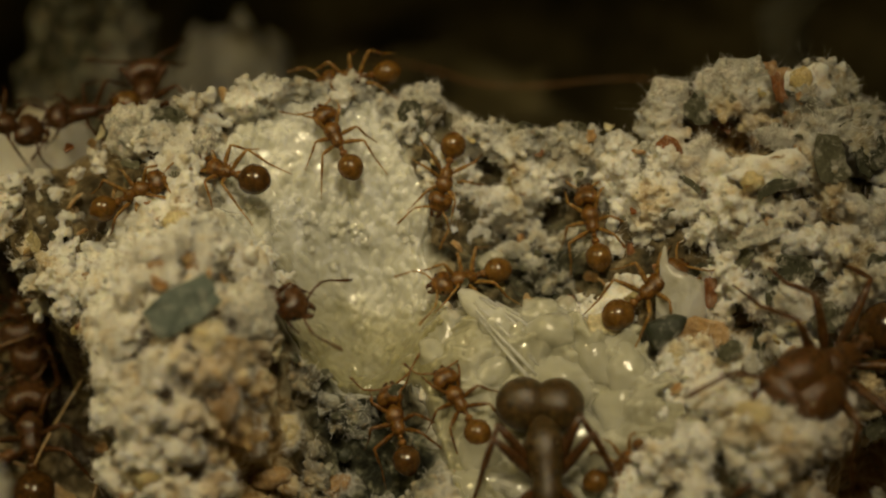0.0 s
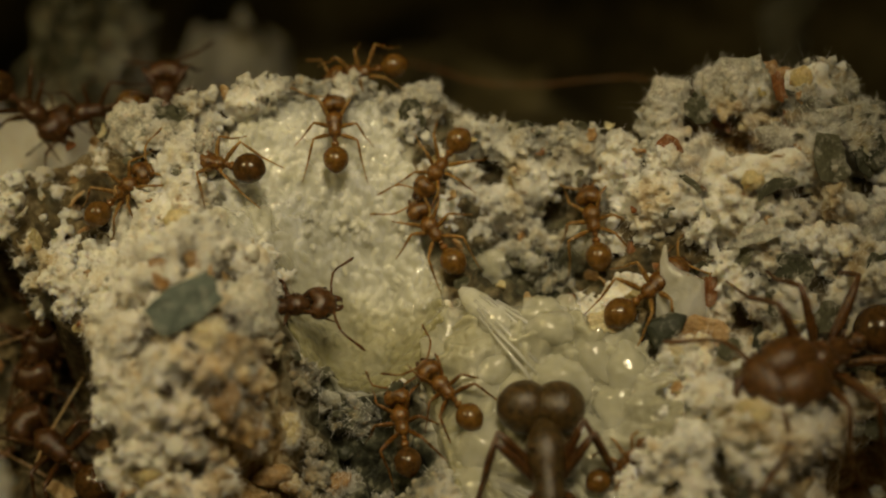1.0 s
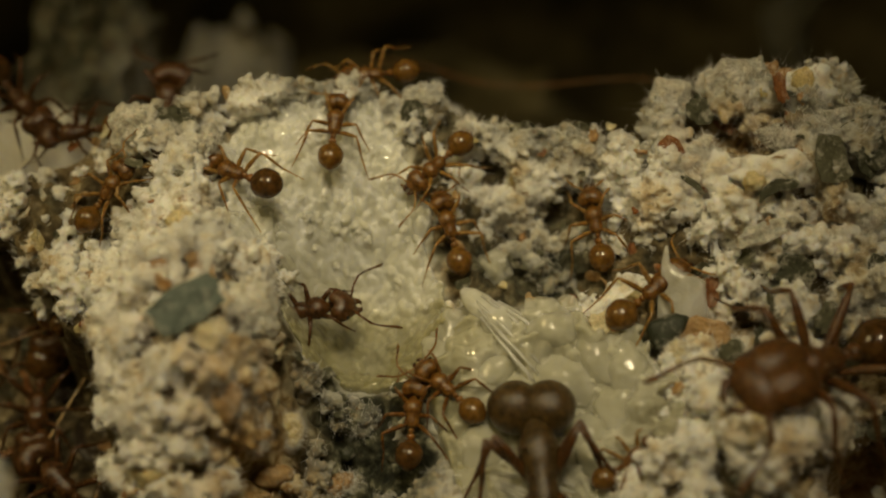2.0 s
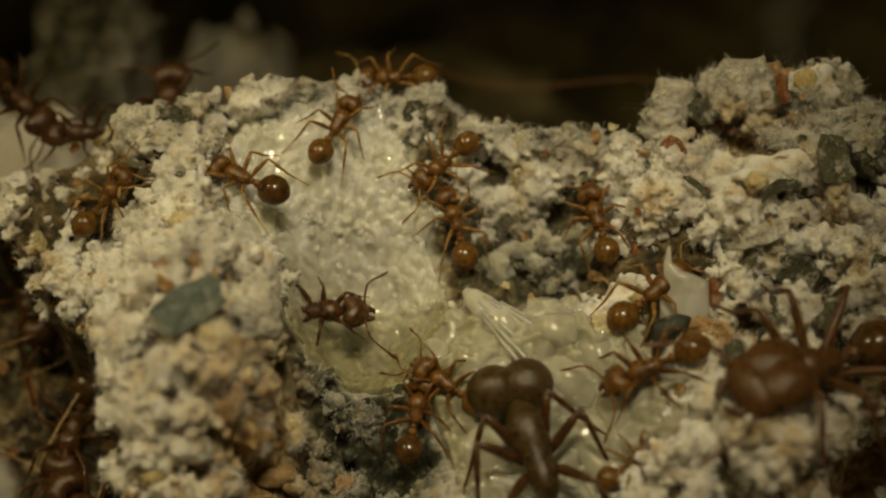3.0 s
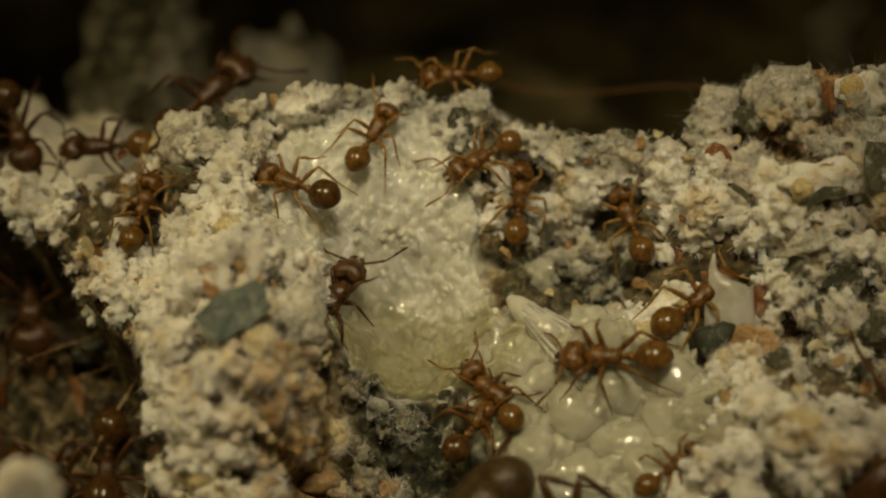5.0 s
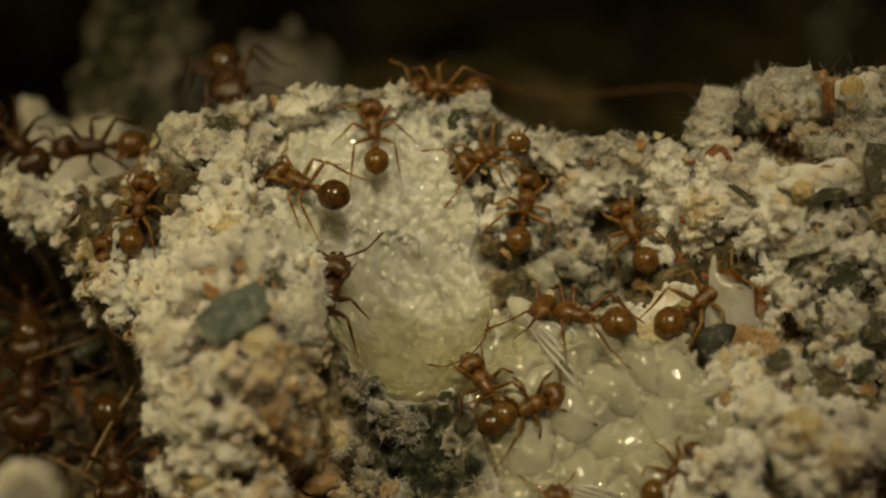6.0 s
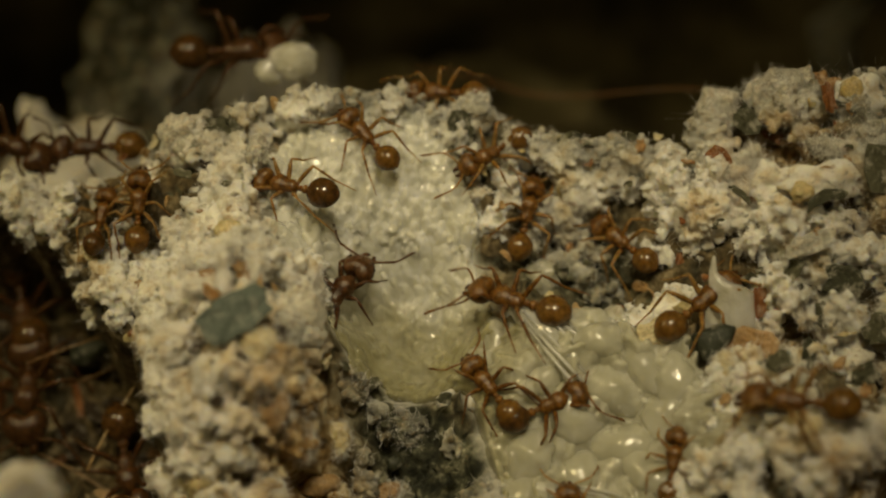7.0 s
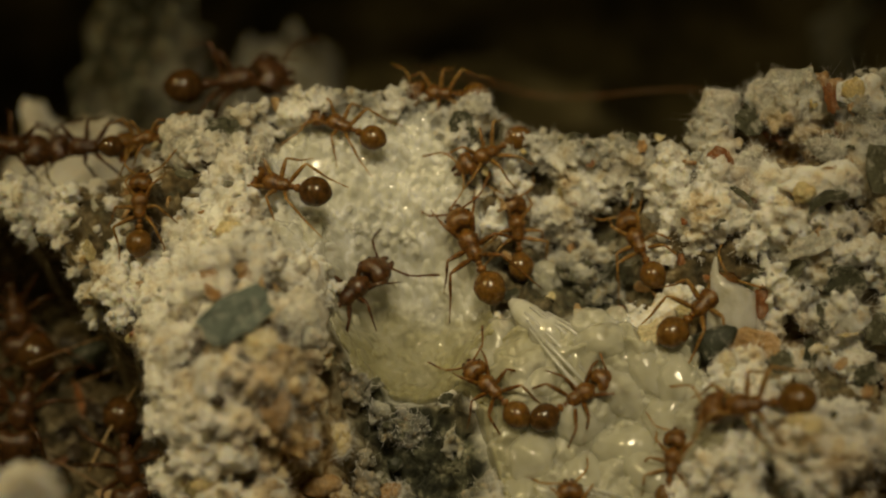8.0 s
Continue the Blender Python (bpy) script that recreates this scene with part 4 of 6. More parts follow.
def build_brood():
    rng = random.Random(21)
    grubs = [mesh_of("larva", *scaled(larva_piece(k, rng.uniform(0.1, 0.8)), MM), LARVA) for k in range(7)]
    grubs += [mesh_of("larva", *scaled(blob(0.30, 200 + k, 4, (0.42, 0.5, 0.4), 1.7), MM), LARVA) for k in range(4)]
    label = "milky translucent ant larva bedded among others"

    def grub(k, u, v, size, lift, turn, tip=0.0, lean=0.0):
        ob = new("larva", grubs[k])
        ob.matrix_basis = FACE @ pose(u * MM, v * MM, (float(bed_height(u, v)) + lift - 0.33 * size) * MM, tip, lean, turn) @ Matrix.Scale(size, 4)
        return tagged(ob, label, "larva", "brood")

    # the large ones that can be told apart
    for k, u, v, size, turn, lift in ((7, 0.55, -3.5, 2.4, 20, -0.1), (7, 3.7, -3.2, 1.8, 80, 0.1), (8, 4.7, -2.8, 1.5, 10, 0.15), (9, 1.9, -0.1, 1.7, 10, 0.35), (10, -7.1, 0.4, 1.8, 0, 0.0), (9, 1.4, 4.6, 1.0, 0, 0.4),
                                      (0, 5.6, -4.6, 2.6, 20, 0.22), (4, 6.6, -5.2, 2.4, 8, 0.3), (1, 4.2, -5.4, 2.8, 65, 0.22), (2, 6.4, -6.4, 2.6, -15, 0.25), (3, 2.9, -6.2, 2.8, 40, 0.2), (4, 5.0, -7.6, 2.9, 80, 0.22), (5, 1.6, -7.6, 2.6, -30, 0.2), (6, 3.4, -8.6, 3.0, 15, 0.25),
                                      (0, 5.9, -8.8, 2.6, 55, 0.22), (2, 1.9, -5.0, 2.2, -60, 0.2), (3, 3.9, -3.9, 2.0, 100, 0.2), (5, 0.9, -9.2, 2.6, 70, 0.2), (1, -0.3, -4.4, 1.8, 30, 0.18)):
        grub(k, u, v, size, lift, turn)
    # single eggs that stand out of the heap
    shells = [mesh_of("egg", *scaled(blob(0.05, 300 + k, 3, (0.60, 1, 0.58), 1.2), MM), EGG) for k in range(4)]
    spots = ((-4.6, 1.2, 1.3, 0.5, 16), (-3.4, 1.0, 0.7, 0.4, 8), (-6.45, -0.9, 0.4, 0.25, 3), (-3.9, -0.1, 0.5, 0.4, 3), (-2.3, -0.9, 0.5, 0.5, 5), (-1.4, 0.85, 0.3, 0.25, 4), (-0.95, -1.8, 0.35, 0.25, 4), (-7.9, 1.8, 0.5, 0.5, 5), (4.6, -2.4, 0.7, 0.3, 4))
    for cu, cv, ru, rv, many in spots:
        for _ in range(many):
            a, b, size = rng.gauss(cu, ru * 0.6), rng.gauss(cv, rv * 0.6), rng.uniform(0.21, 0.29)
            ob = new("egg", rng.choice(shells))
            ob.matrix_basis = FACE @ pose(a * MM, b * MM, (float(bed_height(a, b)) - 0.05) * MM, rng.uniform(-25, 25), 0, rng.uniform(-60, 60)) @ Matrix.Scale(size, 4)
            tagged(ob, "glistening white oval ant egg on the brood heap", "ant egg", "eggs on the heap")


def egg_grains(u, v, size, seed, share):
    """Ovals lying in a heap, in millimetres of height; share: how many of the places are filled."""
    x, y = np.asarray(u, float) / size, np.asarray(v, float) / size
    best = np.zeros(np.broadcast(x, y).shape)
    for du in (-1, 0, 1):
        for dv in (-1, 0, 1):
            cx, cy = np.floor(x) + du, np.floor(y) + dv
            px, py = cx + 0.1 + 0.8 * lattice(cx, cy, seed), cy + 0.1 + 0.8 * lattice(cx, cy, seed + 1)
            turn = (lattice(cx, cy, seed + 2) - 0.5) * 2.4
            ax, ay = (x - px) * np.cos(turn) + (y - py) * np.sin(turn), (y - py) * np.cos(turn) - (x - px) * np.sin(turn)
            d = (ax / 0.46) ** 2 + (ay / 0.75) ** 2
            high = np.sqrt(np.clip(1 - d, 0, 1)) * (0.55 + 0.45 * lattice(cx, cy, seed + 4)) * size * 0.72
            best = np.maximum(best, np.where(lattice(cx, cy, seed + 3) < share, high, 0))
    return best


def bed_height(u, v):
    """The brood's surface: small eggs on the heap, smooth in the hollow, large larvae below."""
    large = ease(-2.2, -3.6, v + 0.4 * np.sin(u)) * ease(-1.6, -0.2, u) + ease(-0.4, 0.4, u) * 0.5
    large = np.clip(large, 0, 1)
    hollow = lump(u, v, -3.0, -3.2, 2.4, 1.9, 1.0, 2)
    band = np.clip(lump(u, v, -4.3, 1.2, 2.2, 0.75, 1.0, 2) + 0.35 * ease(0.5, 0.7, vnoise(u / 1.1, v / 1.1, 67)), 0, 1)
    small = 0.09 * beads(u, v, 1.1, 210) + 0.14 * beads(u, v, 2.0, 215)
    wu, wv = u + 0.55 * fbm(u / 0.9, v / 0.9, 75, 2), v + 0.55 * fbm(u / 0.9, v / 0.9, 76, 2)
    big = 0.58 * beads(wu, wv, 1.7, 220) + 0.34 * beads(wu, wv, 0.9, 230) + 0.16 * beads(wu, wv, 0.42, 235) + 0.30 * np.abs(fbm(u / 0.9, v / 0.9, 74, 2))
    share = np.clip(0.42 + 0.6 * band + 0.4 * lump(u, v, -7.9, 1.8, 0.9, 0.9, 1.0) + 0.3 * lump(u, v, -2.4, -0.6, 1.2, 1.2, 1.0), 0, 0.95) * (1 - large)
    small = small + egg_grains(u, v, 0.40, 240, share) + 0.55 * egg_grains(u, v, 0.29, 250, np.minimum(1.2 * share, 0.9))
    h = relief(u, v) + 0.12 + 0.45 * fbm(u / 1.4, v / 1.4, 66, 3) + 0.05 * fbm(u / 0.35, v / 0.35, 68, 2)
    return h + small * (1 - large) * (1 - 0.3 * hollow) + big * large


def build_bed():
    us, vs = np.arange(-9.6, 9.8, 0.042), np.arange(-13.5, 8.2, 0.042)

    def crumbs(u, v):
        bare = brood_mask(u, v)
        sink = 1.9 * ease(0.85, 0.1, bare) + 1.2 * np.maximum(v - ridge(u) - 0.3, 0)
        return bed_height(u, v) - sink, 0 * u, 0 * v

    me, gu, gv = raise_sheet("brood_bed", BED, us, vs, crumbs, FACE)
    bm = bmesh.new()
    bm.from_mesh(me)
    keep = (brood_mask(gu, gv) > 0.1).ravel()
    bmesh.ops.delete(bm, geom=[x for x, k in zip(bm.verts, keep) if not k], context="VERTS")
    bm.to_mesh(me)
    bm.free()
    flat = np.array([x.co for x in me.vertices]) @ np.array(FACE)[:3, :3] / MM
    fed = ease(0.4, -3.4, flat[:, 1] + 1.2 * fbm(flat[:, 0] / 1.5, flat[:, 1] / 1.5, 69)) 
    fed = fed * (0.52 + 0.48 * ease(2.2, -0.6, flat[:, 0])) * (0.75 + 0.5 * vnoise(flat[:, 0] / 1.3, flat[:, 1] / 1.3, 70))
    me.attributes.new("fed", "FLOAT", "POINT").data.foreach_set("value", fed.astype(np.float32))
    me.update()
    return tagged(new("brood_bed", me), "smooth milky mass of eggs and young larvae packed together", "ant brood", kind="stuff")


build_bed()
build_brood()


def build_pupa(u, v, size, turn, lift):
    """A white pupa with its legs folded along it."""
    root = tagged(new("pupa"), "white ant pupa with folded streaky legs", "pupa", "brood")
    root.matrix_basis = seat(u, v, lift, turn, 8)
    k = size * MM
    body = loft([(-0.5, 0.03, 0.03, 0), (-0.44, 0.13, 0.12, 0), (-0.3, 0.19, 0.17, 0), (-0.15, 0.14, 0.14, 0), (-0.08, 0.09, 0.1, 0.02), (0.0, 0.14, 0.15, 0.03), (0.14, 0.15, 0.15, 0.03),
                 (0.22, 0.10, 0.10, 0.02), (0.3, 0.11, 0.10, 0), (0.42, 0.08, 0.08, -0.02), (0.5, 0.03, 0.03, -0.03)], 16)
    part("body", mesh_of("body", *scaled(body, k), PUPA), root)
    for side in (-1, 1):
        for i in range(3):
            x = side * (0.05 + 0.055 * i)
            leg = tube([(x * 0.6, 0.34 - 0.06 * i, 0.10), (x, 0.06 - 0.08 * i, 0.17), (x * 1.15, -0.2 - 0.06 * i, 0.19), (x * 1.2, -0.52 + 0.03 * i, 0.15)], (0.010, 0.017, 0.015, 0.007))
            part("folded_leg", mesh_of("folded_leg", *scaled(leg, k), PUPA), root)
    return root


build_pupa(2.35, -3.65, 4.8, 46, 0.0)
build_pupa(3.0, -9.6, 3.6, 70, 0.5)

# ---- the ants ----


def heart(rings, n, lobe):
    """A head: lofted, with the hind edge parted into two lobes."""
    verts, faces = loft(rings, n)
    back, front = rings[0][0], rings[-1][0]
    out = []
    for x, y, z in verts:
        s = (y - back) / (front - back)
        notch = lobe * max(0, 1 - s / 0.42) * math.exp(-(x / (0.22 * max(r[1] for r in rings))) ** 2)
        out.append((x * (1 - 0.10 * notch), y + notch * (front - back) * 0.26, z - notch * 0.03))
    return out, faces


def build_ant(length, label, body=AMBER, rear=None, limb=GOLD, head_wide=0.145, lobe=0.55, crouch=0.0, seed=1, rear_size=1.0, reach=1.0):
    rng = random.Random(seed)
    k = length * MM
    ant = tagged(new("leaf_cutter_ant"), label, "ant", "ants in the garden")
    rear = {AMBER: HONEY, GOLD: HONEY, BROWN: DARK}.get(rear, rear or body)
    hw = head_wide
    tw = 1.34 if hw < 0.18 else 1.25
    long = 1.5 if hw >= 0.2 else 1.0
    back = -0.335 * (long - 1)
    trunk = loft([(0.215 - (0.215 - y) * long, a * tw, b * (1.15 if hw < 0.18 else 1.3), c) for y, a, b, c in ((-0.12, 0.022, 0.025, 0.0), (-0.09, 0.045, 0.05, 0.0), (-0.04, 0.058, 0.06, 0.008), (0.0, 0.052, 0.052, 0.006), (0.05, 0.07, 0.068, 0.016), (0.11, 0.078, 0.075, 0.02),
                  (0.155, 0.06, 0.06, 0.016), (0.19, 0.034, 0.036, 0.008), (0.215, 0.024, 0.024, 0.004))], 16)
    spines = []
    for side in (-1, 1):
        for y, z, up, out in ((-0.075, 0.04, 0.05, 0.035), (0.02, 0.05, 0.045, 0.03), (0.10, 0.07, 0.05, 0.045)):
            y = 0.215 - (0.215 - y) * long
            spines.append(tube([(side * 0.03, y, z), (side * (0.03 + out), y - 0.02, z + up)], (0.013, 0.002), 5))
    part("mesosoma", mesh_of("mesosoma", *scaled(joined(trunk, *spines), k), body), ant)
    waist = joined(loft([(-0.165, 0.018, 0.02, -0.004), (-0.148, 0.032, 0.042, 0.006), (-0.125, 0.028, 0.034, 0.004), (-0.108, 0.016, 0.016, 0)], 12),
                   loft([(-0.232, 0.03, 0.03, -0.004), (-0.205, 0.05, 0.048, 0.004), (-0.178, 0.04, 0.04, 0.002), (-0.16, 0.016, 0.016, 0)], 12))
    part("petiole", mesh_of("petiole", *scaled(waist, k), body), ant, "", pose(0, back * k, 0))
    g = rear_size
    swell = [(-0.56, 0.012), (-0.545, 0.05), (-0.51, 0.098), (-0.46, 0.135), (-0.40, 0.15), (-0.34, 0.148), (-0.285, 0.118), (-0.245, 0.068), (-0.225, 0.026)]
    swell = [(y, r * k) for (y, r), k in zip(swell, (1, 1, 0.985, 1.0, 0.99, 1.0, 1, 1, 1))]
    rings = [(-0.225 + (y + 0.225) * g, r * 0.98 * g, r * 0.92 * g, -0.008 - 0.02 * math.sin((y + 0.225) * 6)) for y, r in swell]
    part("gaster", mesh_of("gaster", *scaled(loft(rings, 20), k), rear), ant, "", pose(0, back * k, 0))
    # head with its pieces
    hl = 0.075 + 0.95 * hw
    full = hw >= 0.18
    head = heart([(-0.10 * hl / 0.2, hw * (0.66 if full else 0.45), 0.05, 0), (-0.085 * hl / 0.2, hw * (0.92 if full else 0.80), 0.078, 0.002), (-0.05 * hl / 0.2, hw * 0.98, 0.095 + 0.1 * (hw - 0.14), 0.004), (0.0, hw * 0.98, 0.1 + 0.1 * (hw - 0.14), 0.004),
                  (0.05 * hl / 0.2, hw * (0.94 if full else 0.84), 0.085, 0), (0.09 * hl / 0.2, hw * (0.80 if full else 0.62), 0.06, -0.006), (0.115 * hl / 0.2, hw * (0.60 if full else 0.42), 0.035, -0.012)], 22, lobe)
    if full:
        # two round lobes behind, parted by a furrow
        lobes = []
        for side in (-1, 1):
            apart, deep = (0.37, 0.57) if hw >= 0.2 else (0.32, 0.86)
            vs, fs = blob(0.03, seed + side, 4, (0.64 * hw, deep * hw, 0.62 * hw))
            lobes.append(([v + Vector((side * apart * hw, -0.05 * hl / 0.2 + 0.014, 0.010)) for v in vs], fs))
        head = joined(*lobes, heart([(y * 0.92 + 0.03, a * 0.95, b, c) for y, a, b, c in (
            (-0.045 * hl / 0.2, hw * 0.4, 0.05, -0.01), (-0.02 * hl / 0.2, hw * 0.70, 0.075, -0.01), (0.03 * hl / 0.2, hw * 0.95, 0.1, 0.004),
            (0.08 * hl / 0.2, hw * 0.84, 0.078, 0), (0.11 * hl / 0.2, hw * 0.6, 0.045, -0.008), (0.125 * hl / 0.2, hw * 0.4, 0.025, -0.012))], 22, 0.0))
    tilt = rng.uniform(-8, 8)
    head_ob = part("head", mesh_of("head", *scaled(head, k), body), ant, "", pose(0, (0.2 + 0.10 * hl / 0.2) * k, 0.006 * k, -14, 0, tilt))
    tip = 0.11 * hl / 0.2
    for side in (-1, 1):
        out = 1.0 if full else 0.6
        jaw = tube([(side * hw * 0.32, tip - 0.01, -0.014), (side * hw * 0.46 * out, tip + 0.045 * out, -0.02), (side * hw * 0.22, tip + 0.09 * out, -0.026), (side * 0.008, tip + 0.098 * out, -0.028)], (0.03, 0.028, 0.018, 0.005), 7)
        part("mandible", mesh_of("mandible", *scaled(jaw, k), UMBER if body is UMBER else BROWN), head_ob)
        ball = loft([(-0.02, 0.004, 0.004, 0), (-0.012, 0.014, 0.014, 0), (0, 0.019, 0.019, 0), (0.012, 0.014, 0.014, 0), (0.02, 0.004, 0.004, 0)], 10)
        part("eye", mesh_of("eye", *scaled(ball, k), EYE), head_ob, "", pose(side * hw * 0.80 * k, 0.035 * k, 0.03 * k))
        feeler = joined(tube([(0, 0, 0), (side * 0.05, 0.10, 0.02), (side * 0.075, 0.20, 0.015)], (0.010, 0.011, 0.012), 7),
                        tube([(side * 0.075, 0.20, 0.015), (side * 0.06, 0.27, 0.0), (side * 0.02, 0.36, -0.03), (side * -0.005, 0.42, -0.05), (side * -0.015, 0.46, -0.06)], (0.009, 0.009, 0.011, 0.015, 0.006), 7))
        part("antenna", mesh_of("antenna", *scaled(feeler, k), limb), head_ob, "", pose(side * hw * 0.34 * k, (tip - 0.035) * k, 0.03 * k, 0, 0, -side * rng.uniform(25, 60)))
    # legs: the thigh rises from the hip, the shin falls to the foot
    for side in (-1, 1):
        # for each leg: hip along the trunk, turn, thigh, shin, and the turn of the shin
        stride = ((0.115, 50, 0.25, 0.36, 20), (0.03, -4, 0.25, 0.38, -30), (-0.06, -36, 0.31, 0.54, -34))
        rise, fall = 34 - crouch, -54 + 0.7 * crouch
        if hw >= 0.2:
            stride, rise, fall = ((-0.05, 52, 0.28, 0.44, -112), (-0.09, 35, 0.29, 0.46, -98), (-0.13, -52, 0.30, 0.50, -30)), 38, -46
        elif full:
            stride = ((0.115, 34, 0.33, 0.42, -40), (0.03, 10, 0.34, 0.44, -40), (-0.06, -42, 0.36, 0.54, -8))
        for i, (y, az, thigh, shin, bow) in enumerate(stride):
            thigh, shin = thigh * reach, shin * reach
            f = (thigh * math.cos(radians(rise)), 0, thigh * math.sin(radians(rise)))
            bone = tube([(0, 0, -0.01), (0.03, 0, 0.0), (f[0] * 0.35, 0, f[2] * 0.35), (f[0] * 0.75, 0, f[2] * 0.78), f], (0.017, 0.019, 0.027, 0.021, 0.012), 8)
            turn = (az if side > 0 else 180 - az) + rng.uniform(-9, 9)
            leg = part("leg", mesh_of("leg", *scaled(bone, k), limb), ant, "", pose(side * 0.045 * k, y * k, -0.02 * k, 0, 0, turn))
            a = radians(fall)
            t1 = shin * 0.52
            knee = (t1 * math.cos(a), 0, t1 * math.sin(a))
            b = a + radians(16)
            foot = (knee[0] + shin * 0.48 * math.cos(b), 0, knee[2] + shin * 0.48 * math.sin(b))
            mid = (knee[0] * 0.5, 0, knee[2] * 0.5 + 0.006)
            low = tube([(0, 0, 0), mid, knee, ((knee[0] + foot[0]) / 2, 0, (knee[2] + foot[2]) / 2), foot], (0.011, 0.016, 0.011, 0.007, 0.005), 7)
            part("shin", mesh_of("shin", *scaled(low, k), limb), leg, "", pose(f[0] * k, 0, f[2] * k, 0, 0, side * bow + rng.uniform(-8, 8)))
    return ant


SMALL = "small amber-brown leaf-cutter worker ant "
ants = {
    "dark_gaster": build_ant(3.65, "brown worker ant with a glossy dark gaster, on brood", AMBER, BROWN, GOLD, seed=1, rear_size=1.12),
    "upper": build_ant(3.4, SMALL + "walking over the brood heap", AMBER, AMBER, GOLD, seed=2),
    "crest": build_ant(3.4, SMALL + "on the crest of the fungus", AMBER, AMBER, GOLD, seed=3),
    "left_walker": build_ant(3.4, SMALL + "on cream fungus pulp", AMBER, AMBER, GOLD, seed=4),
    "edge_climber": build_ant(3.0, SMALL + "climbing the fungus edge", AMBER, BROWN, GOLD, seed=5),
    # dark brown chitin carries the shade of the knob above this ant
    "shade_worker": build_ant(4.4, "worker ant creeping from under a leaf flake, its shade painted dark brown", BROWN, BROWN, BROWN, 0.15, 0.7, seed=6, reach=0.74),
    "ladder_upper": build_ant(3.4, SMALL + "clinging beside a dark crevice", AMBER, AMBER, GOLD, seed=7),
    "climber": build_ant(3.5, SMALL + "climbing past the brood", AMBER, GOLD, GOLD, seed=8),
    "valley": build_ant(3.5, SMALL + "in the grey fungus hollow", AMBER, GOLD, GOLD, seed=9),
    "larva_nurse": build_ant(4.2, "reddish worker ant tending the large larvae", AMBER, AMBER, AMBER, seed=10),
    "pale_worker": build_ant(3.6, "amber worker ant with a shiny brown gaster, on larvae", AMBER, BROWN, AMBER, seed=11),
    "mate": build_ant(3.4, SMALL + "facing the brood", AMBER, AMBER, AMBER, seed=12),
    "small_low": build_ant(3.0, "tiny amber nurse ant with a round gaster, on larvae", AMBER, AMBER, GOLD, seed=13),
    "soldier": build_ant(8.0, "large dark soldier ant with a broad two-lobed head", UMBER, UMBER, BROWN, 0.20, 1.15, seed=14, rear_size=0.85),
    "spike_worker": build_ant(4.0, "honey-coloured worker ant behind a milky spike", AMBER, GOLD, GOLD, seed=15),
    "near_major": build_ant(7.6, "large reddish-brown major ant with a heavy head, on pulp", RUSSET, BROWN, RUSSET, 0.19, 0.8, seed=16, rear_size=0.85),
    "mound_worker": build_ant(4.2, SMALL + "crossing the cream mound", AMBER, AMBER, GOLD, seed=17),
    "low_edge": build_ant(3.4, SMALL + "coming up over the larvae", AMBER, AMBER, GOLD, seed=18),
    "carrier": build_ant(5.2, "dark reddish worker ant at the crest carrying a white larva", BROWN, BROWN, BROWN, 0.17, 0.7, seed=19),
    "back_left": build_ant(4.5, "dark reddish worker ant behind the crest", BROWN, BROWN, BROWN, 0.16, seed=20),
    "back_second": build_ant(4.0, "reddish worker ant resting behind the crest", BROWN, AMBER, BROWN, seed=21),
    "hole_shiny": build_ant(5.0, "dark worker ant with a mirror-bright gaster, in the hole", BROWN, BROWN, BROWN, 0.16, 0.7, seed=22, rear_size=1.0),
    "hole_big": build_ant(5.5, "dark reddish worker ant in the shaded hole", BROWN, BROWN, BROWN, 0.17, 0.7, seed=23),
    "hole_low": build_ant(5.5, "dark heart-headed worker ant low in the hole", BROWN, BROWN, BROWN, 0.175, 0.8, seed=24),
}
carried_larva = tagged(new("larva", mesh_of("larva", *scaled(joined(blob(0.16, 260, 4, (0.5, 0.62, 0.48), 1.3), ([v + Vector((-0.16, 0.62, -0.1)) for v in blob(0.18, 261, 3, (0.36, 0.4, 0.34), 1.5)[0]], blob(0.18, 261, 3, (0.36, 0.4, 0.34), 1.5)[1])), 1.6 * MM), PUPA)), "white larva carried in an ant's jaws", "larva", "brood")

# ---- what moves ----


def stance(u, v, h, turn, pitch=0.0, roll=0.0):
    return FACE @ pose(u * MM, v * MM, h * MM, 0, 0, turn) @ pose(0, 0, 0, pitch, roll, 0)


